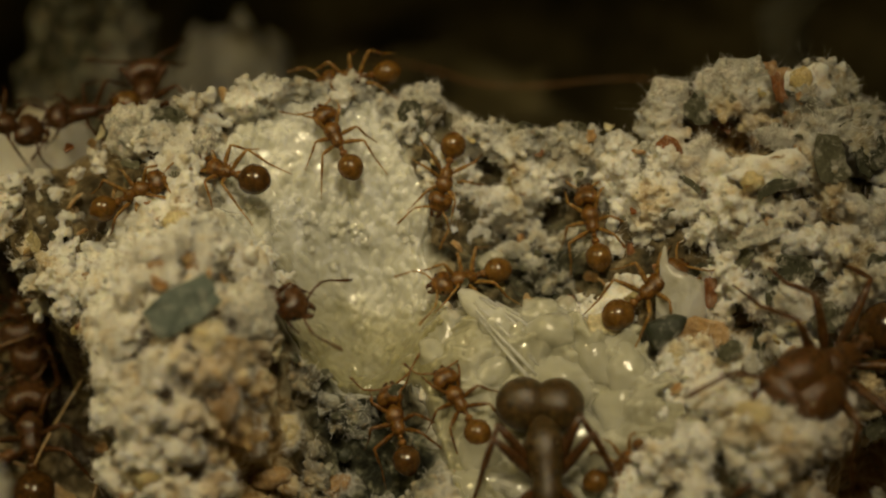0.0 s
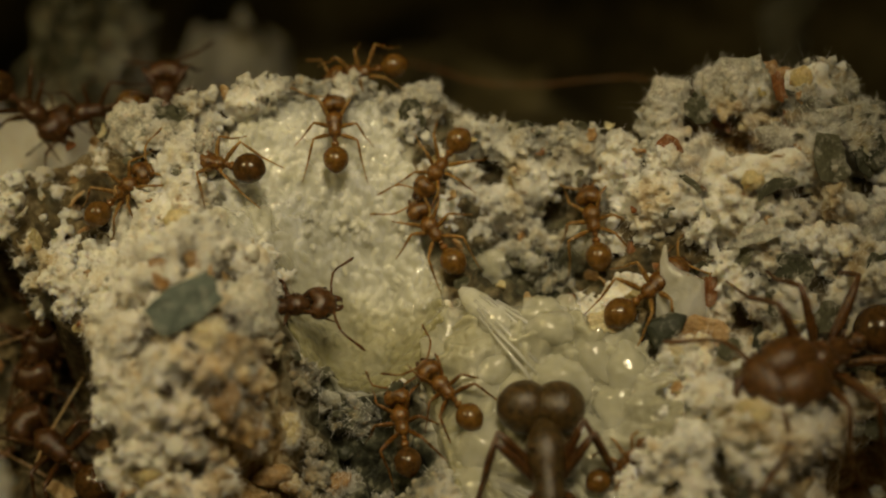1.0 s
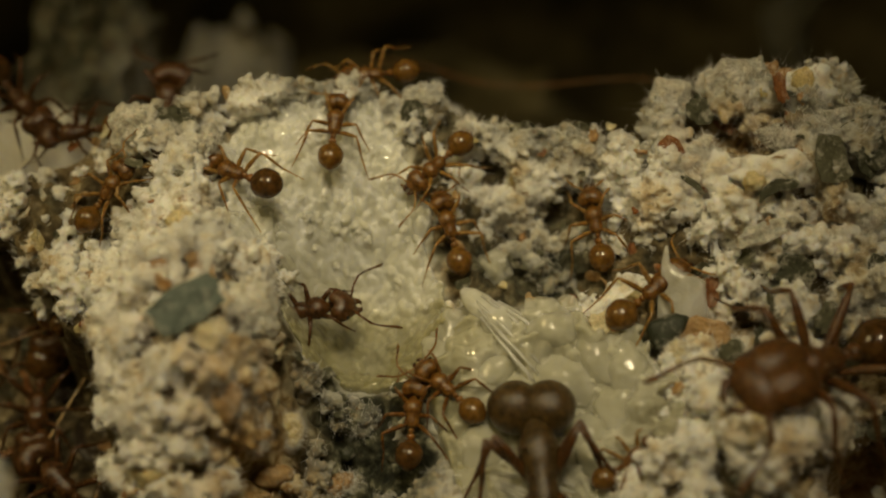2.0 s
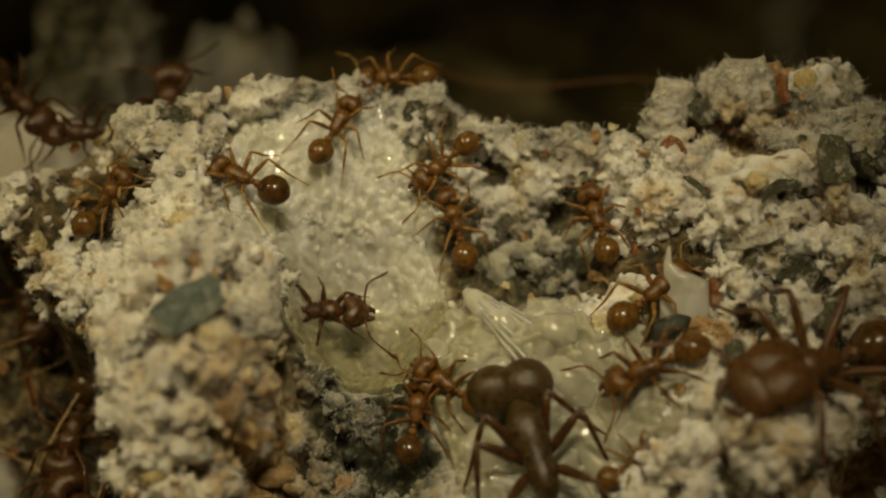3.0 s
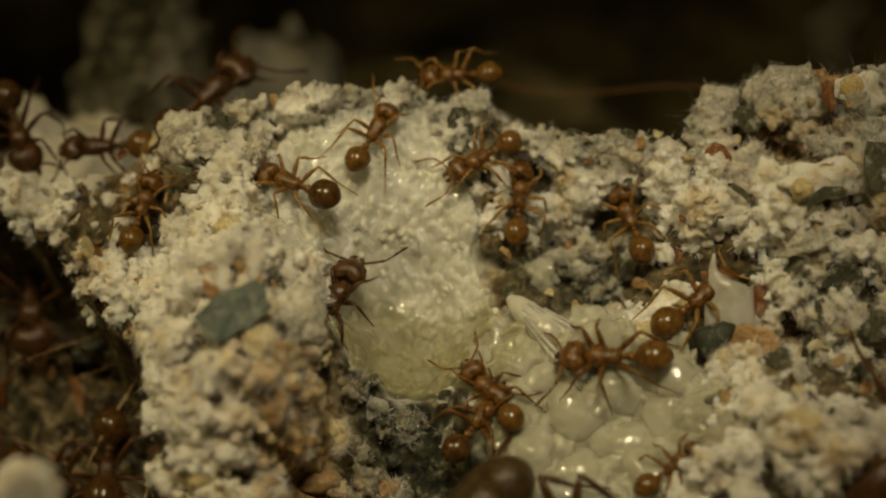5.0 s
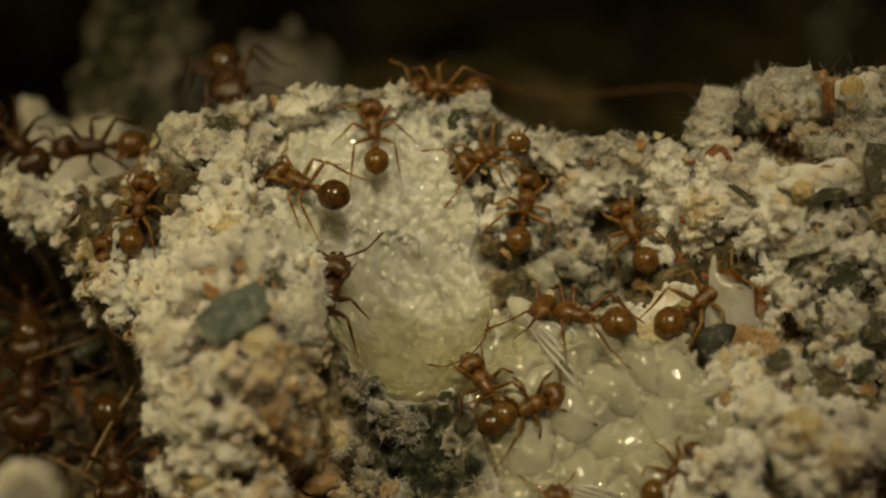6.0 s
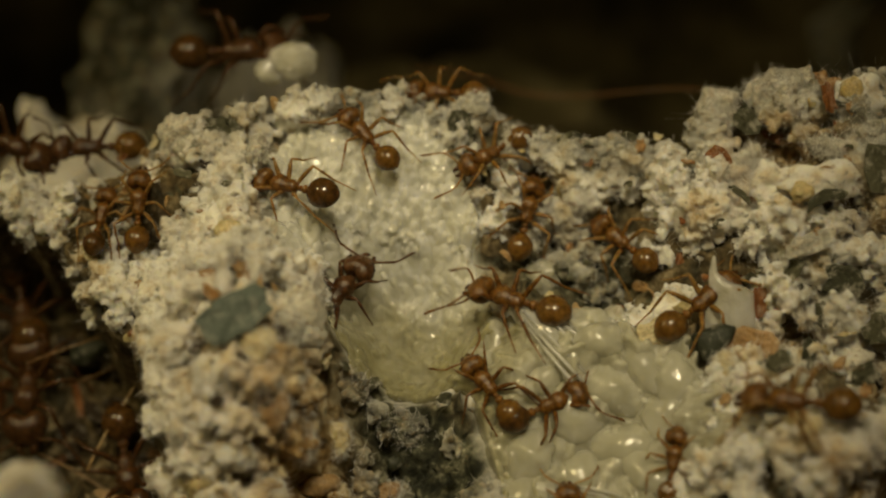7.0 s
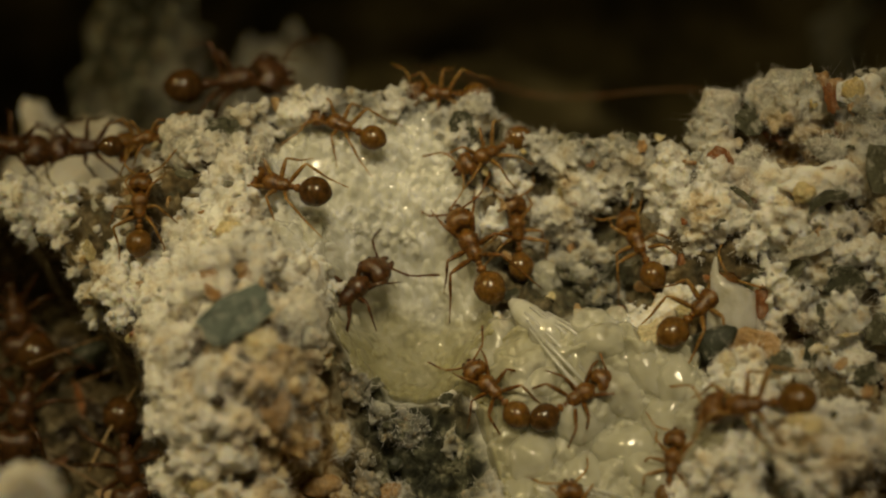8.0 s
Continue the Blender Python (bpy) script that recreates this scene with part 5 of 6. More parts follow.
def crawl(ant, rows):
    """Keys an ant along the face, and its legs and feelers with the way it covers."""
    walk(ant, [(r[0], stance(*r[1:])) for r in rows])
    rng = random.Random(rows[0][1] * 100)
    times = [r[0] for r in rows]
    way = [0.0]
    for a, b in zip(rows, rows[1:]):
        way.append(way[-1] + math.dist(a[1:3], b[1:3]) + abs(b[4] - a[4]) * 0.012)
    length = ant.children[0].dimensions.y / 0.34 / MM
    legs = [o for o in ant.children if o.name.split(".")[0] == "leg"]
    head = [o for o in ant.children if o.name.split(".")[0] == "head"][0]
    for i, leg in enumerate(legs):
        rest, phase, fidget = leg.matrix_basis.copy(), (i % 2 + i // 3) * math.pi, rng.uniform(0, 6)
        keys = []
        for n in range(41):
            t = n * 0.2
            d = float(np.interp(t, times, way))
            speed = (float(np.interp(t + 0.15, times, way)) - float(np.interp(t - 0.15, times, way))) / 0.3
            gait = min(1.0, speed / (0.35 * length))
            c = d / (0.42 * length) * 2 * math.pi + phase
            swing = 17 * gait * math.sin(c) + 2.5 * math.sin(t * 2.1 + fidget)
            lift = 9 * gait * max(0, math.cos(c)) + 1.2 * math.sin(t * 3.1 + fidget)
            keys.append((t, rest @ pose(0, 0, 0, 0, -lift, swing if i < 3 else -swing)))
        walk(leg, keys)
    for i, feeler in enumerate(o for o in head.children if o.name.split(".")[0] == "antenna"):
        rest, fidget, pace = feeler.matrix_basis.copy(), rng.uniform(0, 6), rng.uniform(2.5, 4.5)
        walk(feeler, [(n * 0.25, rest @ pose(0, 0, 0, 8 * math.sin(n * 0.25 * pace * 0.8 + fidget), 0, 16 * math.sin(n * 0.25 * pace + fidget))) for n in range(33)])


def nod(ant, rows):
    """Keys an ant's head on its neck: seconds and degrees up."""
    head = [o for o in ant.children if o.name.split(".")[0] == "head"][0]
    rest, back = head.matrix_basis.copy(), Matrix.Translation((0, -0.3 * head.dimensions.y, 0))
    walk(head, [(t, rest @ back @ pose(0, 0, 0, a) @ back.inverted()) for t, a in rows])


def motions():
    nod(ants["soldier"], ((0, -72), (0.5, -70), (1.0, -67), (1.5, -65), (1.7, -64), (2.8, -58), (3.5, -54), (4.1, -40), (4.7, -25), (8.0, -25)))
    crawl(ants["dark_gaster"], (
        (0, -8.25, 2.03, 2.60, 62, -18, 5), (0.5, -8.66, 2.15, 2.65, 63, -18, 6), (1, -8.58, 2.25, 2.64, 68, -18, 7), (1.5, -8.23, 2.13, 2.57, 64, -18, 6),
        (2.8, -7.74, 1.80, 2.50, 59, -12, 4), (3.5, -7.74, 1.86, 2.46, 61, -12, 4), (4, -7.65, 1.76, 2.46, 59, -12, 4),
        (4.5, -7.77, 1.82, 2.47, 61, -12, 4), (4.7, -7.75, 1.86, 2.42, 62, -12, 3), (5.8, -7.07, 1.92, 2.33, 64, -12, 2),
        (6, -7.23, 2.01, 2.31, 61, -12, 2), (6.3, -7.40, 1.94, 2.36, 65, -12, 3), (6.6, -7.53, 1.85, 2.41, 66, -12, 3),
        (7, -7.72, 1.86, 2.46, 70, -12, 3), (7.5, -7.87, 1.83, 2.51, 65, -12, 3), (8, -8.06, 1.89, 2.56, 70, -12, 3)))
    crawl(ants["upper"], (
        (0, -4.11, 3.86, 1.80, 27, 7, 3), (0.5, -4.09, 4.11, 1.82, 14, 5, 4), (1, -4.21, 4.20, 1.85, 4, 3, 5), (1.5, -4.33, 4.27, 1.86, 3, 2, 5),
        (2.8, -4.20, 4.40, 1.87, -24, -0, 5), (3.5, -4.50, 4.39, 1.88, -34, -2, 4), (4, -4.35, 4.48, 1.88, -43, -2, 4),
        (4.5, -4.37, 4.25, 1.88, -49, -2, 4), (4.7, -4.48, 4.31, 1.89, -40, -1, 4), (5.8, -4.62, 4.39, 1.91, -5, -0, 5),
        (6, -4.61, 4.46, 1.91, 7, 0, 5), (6.3, -4.73, 4.59, 1.92, 24, 0, 5), (6.6, -4.79, 4.61, 1.93, 31, 1, 4), (7, -4.92, 4.33, 1.94, 42, 2, 3),
        (7.5, -5.00, 4.46, 1.97, 53, 1, 4), (8, -5.87, 4.74, 2.01, 65, -1, 6)))
    crawl(ants["crest"], (
        (0, -3.53, 7.14, 0.80, 100, 0, 0), (0.5, -3.45, 7.27, 0.80, 99, 0, 0), (1, -3.28, 7.33, 0.80, 103, 0, 0), (1.5, -3.27, 7.33, 0.80, 102, 0, 0),
        (2.8, -2.16, 7.13, 0.80, 90, 0, 0), (3.5, -2.45, 7.30, 0.80, 99, 0, 0), (4, -2.11, 7.37, 0.80, 98, 0, 0), (4.5, -1.26, 7.70, 0.80, 94, 0, 0),
        (4.7, -1.35, 7.67, 0.80, 93, 0, 0), (5.8, -1.79, 7.20, 0.80, 90, 0, 0), (6, -2.02, 7.06, 0.80, 88, 0, 0), (8, -2.07, 6.91, 0.80, 87, 0, 0)))
    crawl(ants["left_walker"], (
        (0, -11.57, 1.22, 2.28, -69, 20, 6), (0.5, -11.78, 1.29, 2.18, -62, 21, 4), (1, -12.07, 1.35, 2.06, -53, 22, 2),
        (1.5, -12.50, 1.60, 1.87, -38, 21, -1), (2.8, -12.93, 1.35, 1.67, -41, 20, 1), (3.5, -13.00, 1.52, 1.55, -39, 19, 2),
        (4, -13.19, 1.48, 1.45, -34, 16, 1), (4.5, -13.32, 1.38, 1.34, -27, 14, 1), (4.7, -13.34, 1.38, 1.32, -22, 12, -0),
        (5.8, -13.56, 1.36, 1.33, -11, 11, -2), (6.5, -13.55, 1.42, 1.36, -4, 10, -4), (7, -13.57, 1.51, 1.41, -1, 12, -7),
        (7.5, -13.62, 1.47, 1.53, 0, 13, -9), (8, -13.49, 1.25, 1.70, -2, 13, -12)))
    crawl(ants["edge_climber"], (
        (0, -15.50, -0.97, -1.72, -18, 22, -22), (1, -15.41, -1.23, -2.06, -19, 22, -22), (1.5, -15.20, -1.44, -1.58, -15, 17, -22),
        (2.8, -14.92, -1.23, -0.57, 35, 8, -22), (3.5, -14.93, -1.06, -0.09, 24, 5, -22), (4, -15.00, -1.12, -0.22, 31, 10, -22),
        (4.5, -15.12, -1.12, -0.46, 9, 18, -22), (4.7, -15.18, -1.12, -0.29, 12, 17, -22), (5.8, -14.98, -0.38, 0.32, 12, 7, -22),
        (6.2, -14.70, -1.10, 0.90, 12, 4, -20), (6.6, -14.90, -0.29, 1.05, 12, 1, -12), (7, -15.03, 1.18, 1.15, -8, 0, -4), (7.2, -14.91, 1.92, 1.15, -14, 0, -4),
        (7.4, -14.73, 2.43, 1.50, -23, 0, -4), (7.6, -14.59, 3.11, 1.50, -36, 0, -4), (8, -13.83, 4.46, 1.40, -74, 0, 0)))
    crawl(ants["shade_worker"], (
        (0, -6.65, -3.00, 2.56, -110, 4, 0), (0.6, -6.35, -2.84, 1.85, -97, 4, 0), (1, -5.87, -2.92, 1.09, -87, 4, 0),
        (1.5, -5.60, -2.65, 0.29, -83, 4, 0), (2.8, -4.89, -2.48, -0.39, -93, 4, 0), (3.5, -4.99, -2.13, -0.49, -96, 4, 0),
        (4, -5.41, -2.16, -0.14, -65, 4, 0), (4.5, -5.47, -2.34, 0.16, -52, 4, 0), (4.7, -5.65, -2.44, 0.58, -41, 4, 0),
        (5.8, -6.13, -2.35, 1.08, -6, 4, 0), (6.5, -6.09, -2.40, 1.11, -25, 4, 0), (7, -5.83, -1.90, 0.72, -37, 4, 0),
        (7.5, -5.64, -1.70, 0.33, -46, 4, 0), (8, -5.47, -1.52, 0.04, -46, 4, 0)))
    crawl(ants["ladder_upper"], (
        (0, 0.10, 2.64, 0.93, 169, -8, -15), (0.9, -0.10, 2.91, 1.08, 149, -4, -14), (1.5, -0.38, 2.99, 1.16, 139, -2, -13),
        (2.8, -0.23, 3.02, 1.18, 133, -0, -13), (3.5, -0.15, 3.21, 1.18, 131, 1, -13), (4, -0.10, 3.12, 1.20, 134, 1, -12),
        (4.5, -0.45, 3.28, 1.26, 132, -0, -11), (4.7, -0.51, 3.37, 1.31, 128, 1, -9), (5.8, -0.16, 3.79, 1.32, 115, 4, -9),
        (6.5, -0.22, 3.77, 1.31, 124, 4, -9), (7.2, -0.03, 3.90, 1.31, 122, 4, -9), (8, -0.19, 3.91, 1.34, 122, 4, -8)))
    crawl(ants["climber"], (
        (0, 0.92, -1.10, -0.26, 114, 17, 5), (0.3, 0.53, -1.10, -0.12, 77, 7, 3), (0.6, -0.35, -0.37, 0.00, 55, 4, -5),
        (0.9, -0.40, 0.38, 0.16, 37, 8, -8), (1.2, -0.26, 0.69, 0.27, 27, 12, -1), (1.5, -0.07, 0.74, 0.26, 21, 14, 6),
        (2.8, 0.28, 0.88, 0.25, 21, 16, 13), (3.5, 0.44, 1.59, 0.27, 17, 18, 17), (3.9, 0.87, 1.84, 0.24, 5, 18, 21),
        (4.5, 1.12, 2.36, 0.25, 3, 18, 22), (4.7, 1.04, 2.41, 0.24, 2, 17, 22), (5.8, 1.23, 2.17, 0.10, -3, 16, 22),
        (6.5, 1.35, 2.18, -0.07, -9, 15, 22), (7.2, 1.38, 1.89, -0.17, -5, 17, 22), (8, 0.91, 1.26, -0.17, 14, 20, 22)))
    crawl(ants["valley"], (
        (0, 5.72, 0.91, 0.39, 6, 12, -22), (1.5, 5.76, 0.86, 0.42, 4, 11, -22), (2.8, 5.78, 0.94, 0.44, 11, 8, -22),
        (3.5, 5.58, 1.58, 0.44, 15, 4, -22), (4, 5.54, 1.44, 0.38, 17, 3, -22), (4.5, 5.36, 1.67, 0.29, 18, 3, -22),
        (4.7, 5.30, 1.63, 0.23, 18, 3, -22), (5.8, 5.47, 1.21, 0.08, 17, -1, -22), (6.5, 5.10, 0.96, -0.19, 43, -10, -22),
        (7.2, 4.97, 0.89, -0.25, 48, -12, -22), (8, 5.58, 0.59, 0.10, 21, 2, -22)))
    crawl(ants["larva_nurse"], (
        (0, 10.39, -3.53, -3.00, 101, -8, 22), (1.7, 10.35, -3.57, -3.00, 101, -10, 20), (2.8, 7.95, -5.81, 2.12, 104, -11, 14),
        (3, 7.25, -5.72, 2.26, 110, -10, 9), (3.2, 7.01, -5.64, 2.15, 116, -8, 6), (3.5, 7.31, -5.56, 2.16, 110, -8, 6),
        (3.8, 7.08, -5.40, 2.08, 113, -8, 3), (4.1, 6.05, -5.77, 1.92, 124, -8, -1), (4.3, 5.73, -5.85, 1.81, 117, -7, -4),
        (4.5, 5.32, -5.89, 1.77, 106, -6, -8), (4.7, 4.69, -5.60, 1.80, 96, -8, -3), (5.2, 4.10, -4.25, 1.75, 80, -10, 4), (5.8, 3.35, -2.63, 1.39, 58, -14, 13),
        (6, 3.09, -3.02, 1.45, 67, -14, 22), (6.3, 1.98, -2.93, 1.62, 73, -10, 21), (6.6, 1.36, -3.08, 1.59, 80, -9, 20),
        (6.9, 1.04, -2.64, 1.34, 71, -10, 15), (7.2, 0.15, -1.39, 0.61, 57, -8, 3), (7.5, -0.27, -1.07, 0.45, 40, -4, -9),
        (7.8, -0.65, -0.29, 0.48, 29, 3, -14), (8, -0.80, 0.11, 0.59, 22, 9, -14)))
    crawl(ants["pale_worker"], (
        (0, -1.68, -6.90, -0.49, 13, 5, -22), (0.9, -1.57, -7.03, -0.41, 8, 8, -22), (1.5, -1.31, -6.94, -0.25, -1, 11, -20),
        (2.8, -1.15, -6.64, -0.08, -16, 13, -17), (3.5, -1.05, -6.67, 0.01, -12, 14, -15), (4.1, -0.82, -6.96, 0.06, -24, 15, -13),
        (4.5, -0.77, -6.86, 0.12, -25, 16, -11), (4.7, -0.68, -6.82, 0.27, -29, 13, -6), (5.8, 0.91, -6.46, 0.49, -61, 8, 3),
        (6, 1.32, -6.36, 0.62, -65, 6, 8), (6.3, 1.66, -6.40, 0.64, -71, 6, 9), (6.6, 1.87, -6.28, 0.67, -68, 6, 10),
        (6.9, 2.15, -6.23, 0.71, -68, 7, 11), (7.2, 2.09, -6.20, 0.73, -66, 8, 11), (7.5, 2.31, -6.16, 0.77, -61, 9, 11),
        (7.8, 2.84, -6.10, 0.84, -63, 9, 11), (8, 3.06, -5.97, 0.93, -57, 11, 11)))
    crawl(ants["mate"], (
        (0, 0.59, -6.40, 0.50, 30, 5, -6), (0.6, 0.64, -6.41, 0.51, 32, 4, -6), (1, 0.10, -6.03, 0.52, 40, 1, -8),
        (1.5, 0.09, -5.95, 0.53, 42, -1, -9), (2.8, -0.04, -5.74, 0.54, 54, -3, -9), (3.5, -0.04, -5.70, 0.55, 51, -3, -9),
        (4.1, 0.25, -5.82, 0.57, 48, -2, -9), (4.5, 0.04, -5.75, 0.56, 46, -2, -9), (4.7, -0.02, -5.77, 0.54, 43, -3, -10),
        (5.8, -0.24, -5.56, 0.53, 32, -4, -10), (6.5, -0.17, -5.37, 0.54, 34, -4, -10), (7.2, -0.11, -5.50, 0.56, 38, -4, -10),
        (8, -0.02, -5.57, 0.57, 42, -3, -9)))
    crawl(ants["small_low"], (
        (0, 6.38, -8.87, 1.02, -62, 20, -7), (1, 6.49, -8.94, 1.08, -62, 21, -7), (1.5, 6.55, -8.89, 1.15, -62, 21, -7),
        (2.8, 6.71, -8.83, 1.20, -63, 22, -7), (3.5, 6.56, -8.83, 1.19, -60, 21, -8), (4, 6.64, -8.84, 1.16, -62, 21, -6),
        (4.5, 6.47, -8.89, 1.11, -71, 21, -5), (4.7, 6.44, -8.85, 1.12, -67, 21, -6), (5.8, 6.69, -8.72, 1.19, -56, 21, -9),
        (6, 6.57, -8.84, 1.18, -53, 18, -13), (6.3, 6.51, -8.64, 1.14, -14, 12, -18), (6.5, 6.47, -8.54, 1.13, -10, 8, -20),
        (7, 6.48, -8.47, 1.11, -12, 8, -20), (8, 6.36, -8.53, 1.05, -13, 9, -19)))
    crawl(ants["soldier"], (
        (0, 3.64, -8.65, 1.15, 2, 2, -5), (0.5, 3.63, -8.77, 1.16, 3, 1, -5), (1, 3.69, -8.86, 1.17, 3, 1, -5), (1.5, 3.75, -8.91, 1.18, 2, 1, -5),
        (1.7, 3.65, -8.96, 1.15, 2, 1, -5), (2.8, 2.86, -8.12, 1.10, 21, 2, -4), (3, 2.96, -8.03, 1.08, 18, 2, -4),
        (3.2, 3.26, -8.04, 1.10, 13, 3, -4), (3.5, 3.37, -7.91, 1.11, 0, 4, -4), (3.8, 3.27, -7.91, 1.10, 0, 4, -4),
        (4.1, 2.91, -8.34, 1.08, 3, 2, -3), (4.3, 2.74, -8.88, 1.07, 12, 0, -1), (4.5, 2.58, -9.10, 1.08, 26, -1, 1),
        (4.7, 2.14, -9.51, 1.24, 38, -2, 3), (5.2, 1.98, -12.87, 1.62, 62, -1, 4), (5.8, 1.51, -16.26, 1.92, 71, 1, 2),
        (8, 1.45, -16.19, 1.99, 71, 2, 1)))
    crawl(ants["spike_worker"], (
        (0, 7.60, -2.49, 1.80, -51, 2, -8), (1.5, 7.68, -2.50, 1.81, -51, 2, -7), (3.5, 7.61, -2.60, 1.81, -51, 2, -7),
        (4.5, 7.65, -2.54, 1.81, -52, 2, -7), (4.7, 7.61, -2.55, 1.81, -52, 2, -7), (6, 7.77, -2.53, 1.83, -54, 2, -6),
        (8, 7.67, -2.71, 1.83, -47, 1, -6)))
    crawl(ants["near_major"], (
        (0, 14.14, -5.51, 2.43, 124, 21, -15), (1, 13.75, -5.47, 2.67, 121, 21, -4), (1.5, 13.54, -5.70, 3.01, 121, 21, 3),
        (2.8, 13.07, -6.11, 3.37, 117, 21, 8), (3.5, 13.08, -5.78, 3.48, 124, 21, 9), (4, 12.94, -6.12, 3.59, 130, 21, 4),
        (4.5, 12.94, -6.19, 3.69, 145, 21, -6), (4.7, 13.42, -6.35, 2.78, 144, 10, -15), (5.3, 16.81, -8.70, 1.36, 117, -11, -10),
        (5.8, 19.78, -9.44, 1.27, 118, -22, -1), (8, 19.58, -9.47, 1.66, 118, -22, 3)))
    crawl(ants["mound_worker"], (
        (0, 23.48, -8.85, 1.38, 76, -1, -4), (4.7, 21.00, -8.27, 0.61, 76, -5, -7), (5.8, 16.76, -7.27, -0.52, 79, -1, -17),
        (6, 15.40, -7.24, 0.04, 79, 14, -16), (6.3, 13.15, -7.87, 3.13, 75, 15, -4), (6.6, 11.25, -7.79, 4.47, 72, 0, 6),
        (6.9, 10.36, -7.43, 4.43, 76, -11, 11), (7.2, 10.10, -7.28, 4.22, 82, -14, 13), (7.5, 9.54, -7.20, 3.98, 86, -16, 13),
        (7.8, 9.08, -7.18, 3.76, 84, -19, 13), (8, 8.85, -7.20, 3.60, 85, -20, 12)))
    crawl(ants["low_edge"], (
        (0, 4.38, -13.41, 0.98, 8, -2, -1), (4.7, 2.78, -12.61, 0.84, 8, -5, -0), (5.8, 2.42, -10.69, 0.63, 8, -7, 0),
        (6.5, 2.79, -10.61, 0.53, 8, -9, -0), (7, 2.92, -10.48, 0.52, 10, -8, -0), (7.5, 2.83, -10.54, 0.51, 12, -8, -0),
        (8, 2.92, -10.36, 0.49, 9, -8, -1)))
    crawl(ants["carrier"], (
        (0, -12.05, 7.11, -0.90, 8, -14, 0), (0.5, -12.22, 7.13, -0.90, 10, -14, 0), (1, -11.37, 6.92, -0.90, 4, -14, 0), (1.5, -11.36, 6.87, -0.90, -2, -14, 0),
        (2.8, -11.33, 6.86, -0.90, 5, -14, 0), (3.5, -11.31, 6.96, -0.90, -4, -14, 0), (4, -11.23, 7.05, -0.90, -4, -14, 0), (4.5, -11.68, 7.18, -0.90, 4, -14, 0), (4.7, -11.76, 7.26, -0.90, -1, -14, 0),
        (5.2, -11.50, 8.00, -0.90, -76, 10, 0), (5.8, -11.05, 8.66, -1.20, -154, 38, 0), (6, -11.03, 8.79, -1.20, -164, 38, 0), (6.3, -10.88, 9.20, -1.20, -156, 34, 0), (6.6, -10.92, 9.60, -1.20, -140, 25, 0),
        (7, -10.74, 10.12, -1.20, -91, 5, 0), (7.4, -10.70, 10.30, -1.20, -84, 5, 0), (7.7, -10.95, 10.13, -1.20, -83, 5, 0), (8, -10.92, 8.68, -1.20, -85, 5, 0)))
    crawl(ants["back_left"], (
        (0, -18.01, 6.04, -0.80, -108, 0, 0), (1, -16.81, 6.52, -0.80, -128, 0, 0), (1.5, -17.29, 6.98, -0.80, -141, 0, 0),
        (2.8, -17.38, 7.05, -0.80, -136, 0, 0), (3.5, -17.44, 7.00, -0.80, -143, 0, 0), (4, -17.89, 6.97, -0.80, -135, 0, 0),
        (4.5, -18.98, 5.93, -0.80, -156, 0, 0), (4.7, -19.26, 5.97, -0.80, -159, 0, 0), (6, -19.46, 5.54, -0.80, -138, 0, 0),
        (8, -19.89, 5.44, -0.80, -103, 0, 0)))
    crawl(ants["back_second"], (
        (0, -14.34, 6.51, -0.80, 102, 0, 0), (1, -14.23, 6.42, -0.80, 103, 0, 0), (1.5, -14.84, 5.51, -0.80, 102, 0, 0),
        (3.5, -14.52, 5.51, -0.80, 93, 0, 0), (4.5, -14.88, 5.18, -0.80, 93, 0, 0), (4.7, -15.31, 5.18, -0.80, 94, 0, 0),
        (6, -16.17, 5.25, -0.80, 93, 0, 0), (8, -16.47, 5.33, -0.80, 92, 0, 0)))
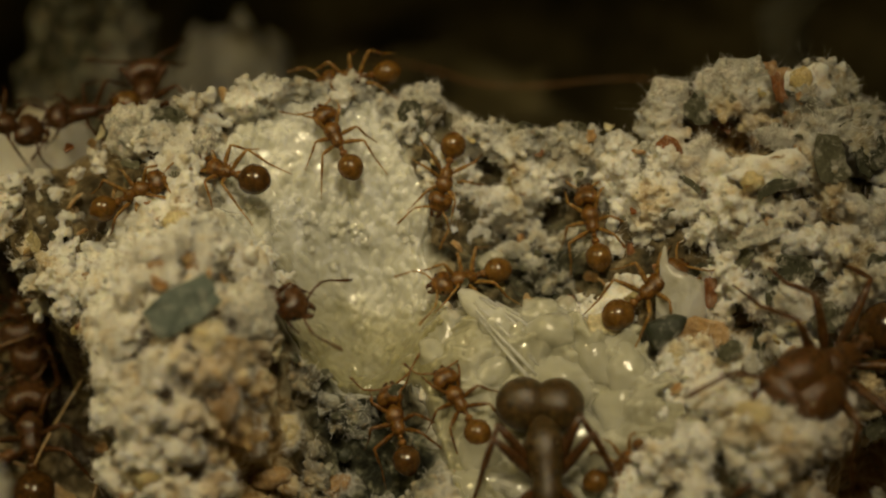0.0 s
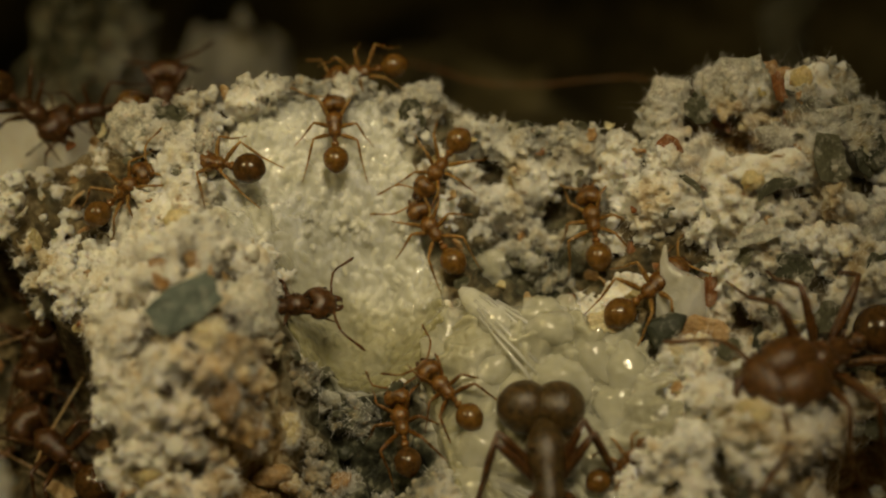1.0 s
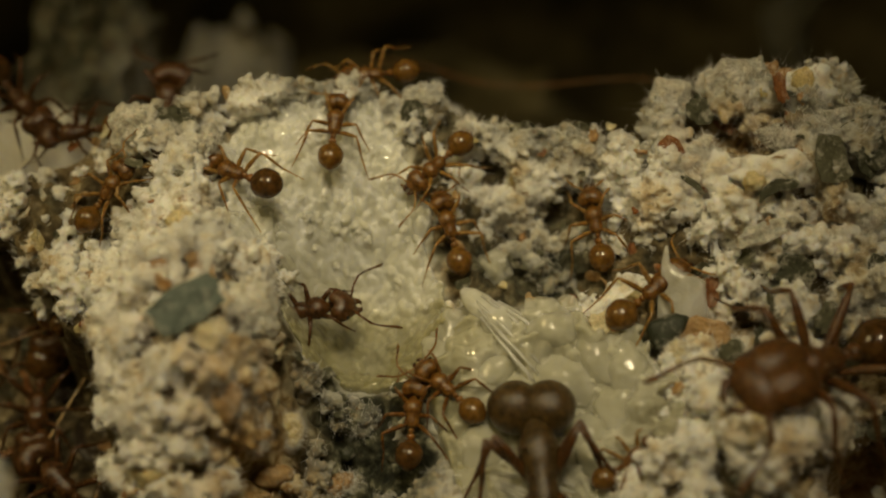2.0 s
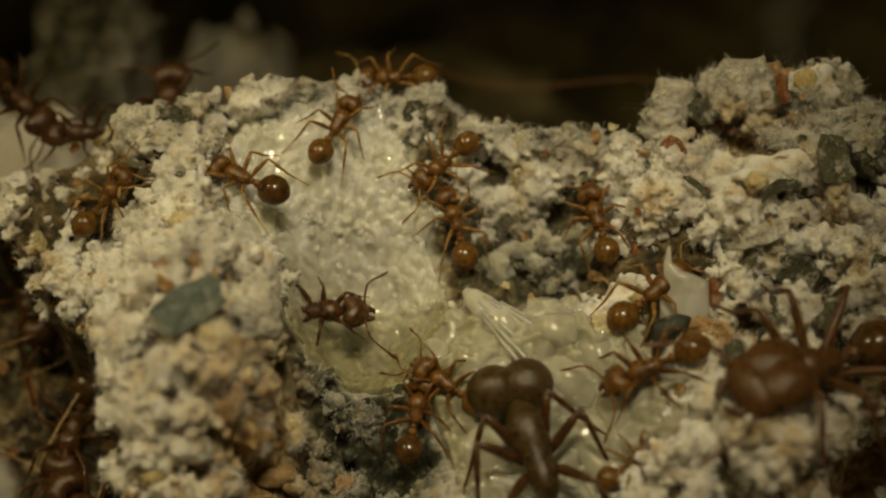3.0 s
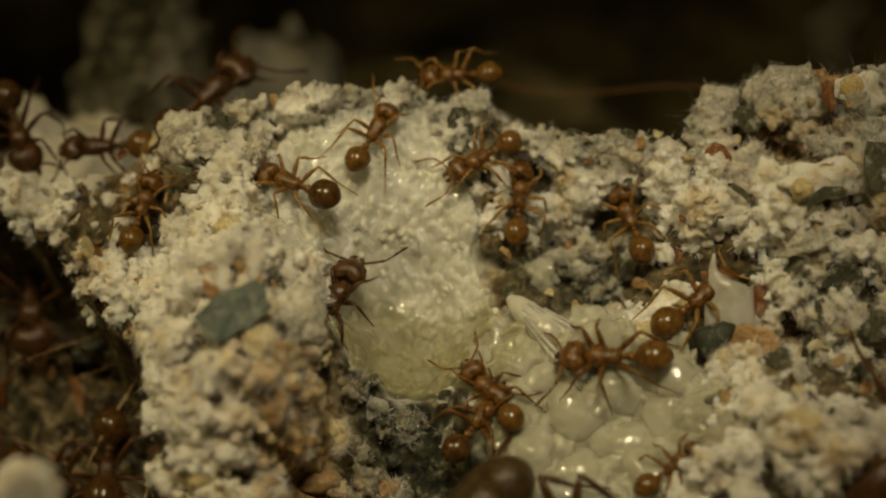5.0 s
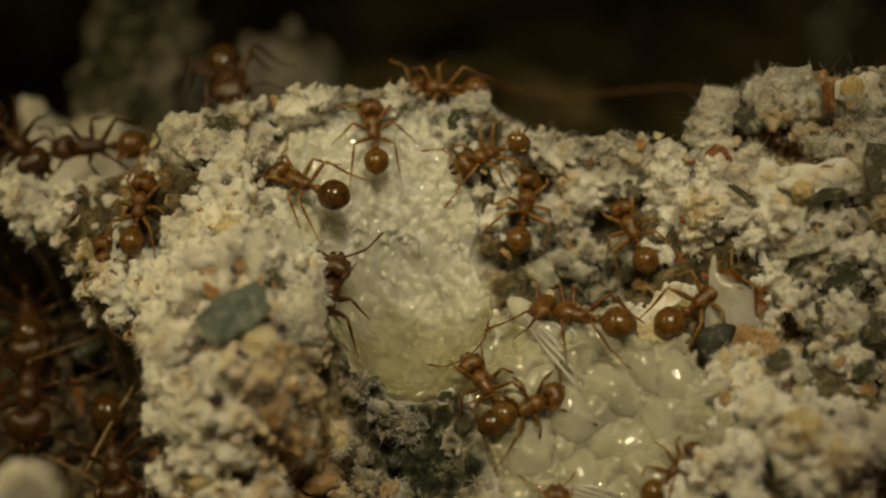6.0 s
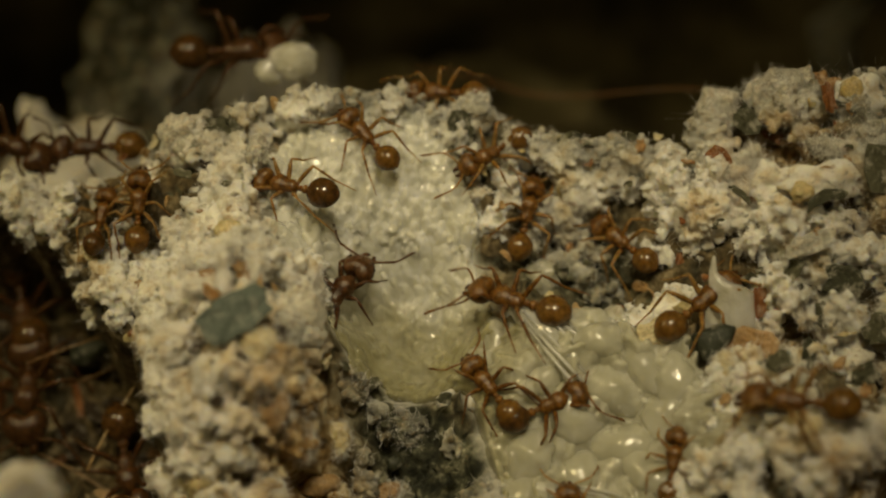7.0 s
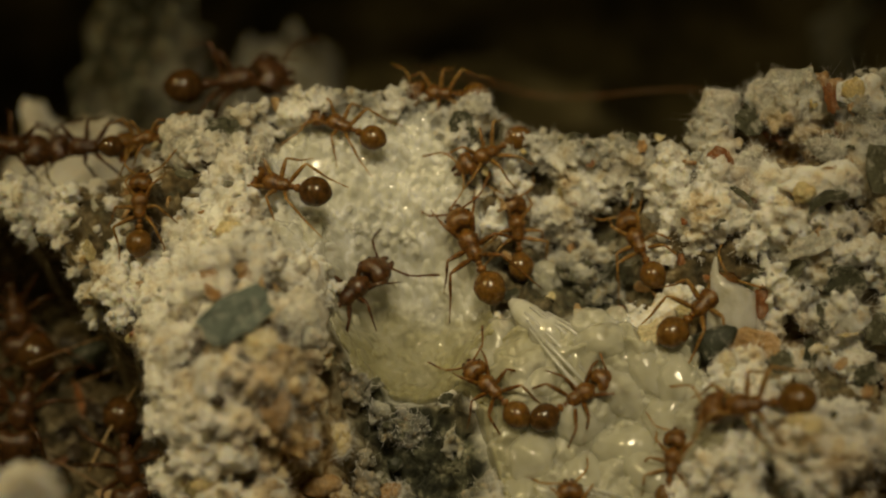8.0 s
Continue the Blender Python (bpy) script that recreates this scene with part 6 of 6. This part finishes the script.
    crawl(ants["hole_shiny"], (
        (0, -16.40, -1.15, -4.85, 168, 0, 0), (0.5, -16.86, -1.47, -4.85, 189, 0, 0), (1, -16.53, -1.98, -4.85, 182, 0, 0),
        (1.5, -16.65, -3.69, -4.85, 184, 0, 0), (2.8, -15.04, -5.46, -4.85, 169, 0, 0), (3.5, -14.69, -6.55, -4.85, 166, 0, 0),
        (4, -14.61, -7.25, -4.85, 169, 0, 0), (4.5, -15.07, -7.57, -4.85, 173, 0, 0), (4.7, -15.21, -7.54, -4.85, 176, 0, 0),
        (5.8, -15.15, -6.52, -4.85, 192, 0, 0), (6.5, -14.44, -6.99, -4.85, 194, 0, 0), (8, -14.55, -6.65, -4.85, 192, 0, 0)))
    crawl(ants["hole_big"], (
        (0, -17.23, 0.06, -4.75, -174, 0, 0), (1, -15.98, -0.39, -4.75, -179, 0, 0), (1.5, -15.77, -0.76, -4.75, -180, 0, 0),
        (2.8, -17.19, 0.06, -4.75, -155, 0, 0), (3.5, -17.60, 0.09, -4.75, -150, 0, 0), (4.5, -18.84, 0.14, -4.75, -167, 0, 0),
        (6, -19.17, -0.41, -4.75, -171, 0, 0), (6.5, -19.20, -0.44, -4.75, -169, 0, 0), (8, -19.77, -0.19, -4.75, -161, 0, 0)))
    crawl(ants["hole_low"], (
        (0, -16.24, -6.10, -4.75, 10, 0, 0), (1, -15.20, -6.61, -4.75, 50, 0, 0), (1.5, -15.28, -6.96, -4.75, 48, 0, 0),
        (2.8, -13.88, -9.30, -4.75, 47, 0, 0), (3.5, -13.62, -9.04, -4.75, 41, 0, 0), (4.5, -16.55, -9.32, -4.75, 25, 0, 0),
        (5.2, -17.48, -6.49, -4.75, 101, 0, 0), (6, -18.73, -3.54, -4.75, 185, 0, 0), (6.5, -18.75, -3.44, -4.75, 185, 0, 0),
        (8, -18.90, -4.29, -4.75, 174, 0, 0)))
    walk(carried_larva, [
        (0, stance(-8.54, 7.18, -3.50, 30)), (4.7, stance(-9.09, 7.39, -3.50, 77)), (5.8, stance(-10.11, 6.62, -1.00, 88)), (6, stance(-10.28, 6.47, -0.60, 90)), (6.3, stance(-10.01, 6.50, -0.30, 93)), (6.6, stance(-8.83, 6.96, -0.00, 96)), (7, stance(-8.19, 8.90, 0.00, 100)), (7.4, stance(-7.64, 9.53, 0.00, 104)), (7.7, stance(-7.6, 9.2, -0.3, 110)), (8, stance(-7.0, 7.7, -1.9, 118))])


motions()
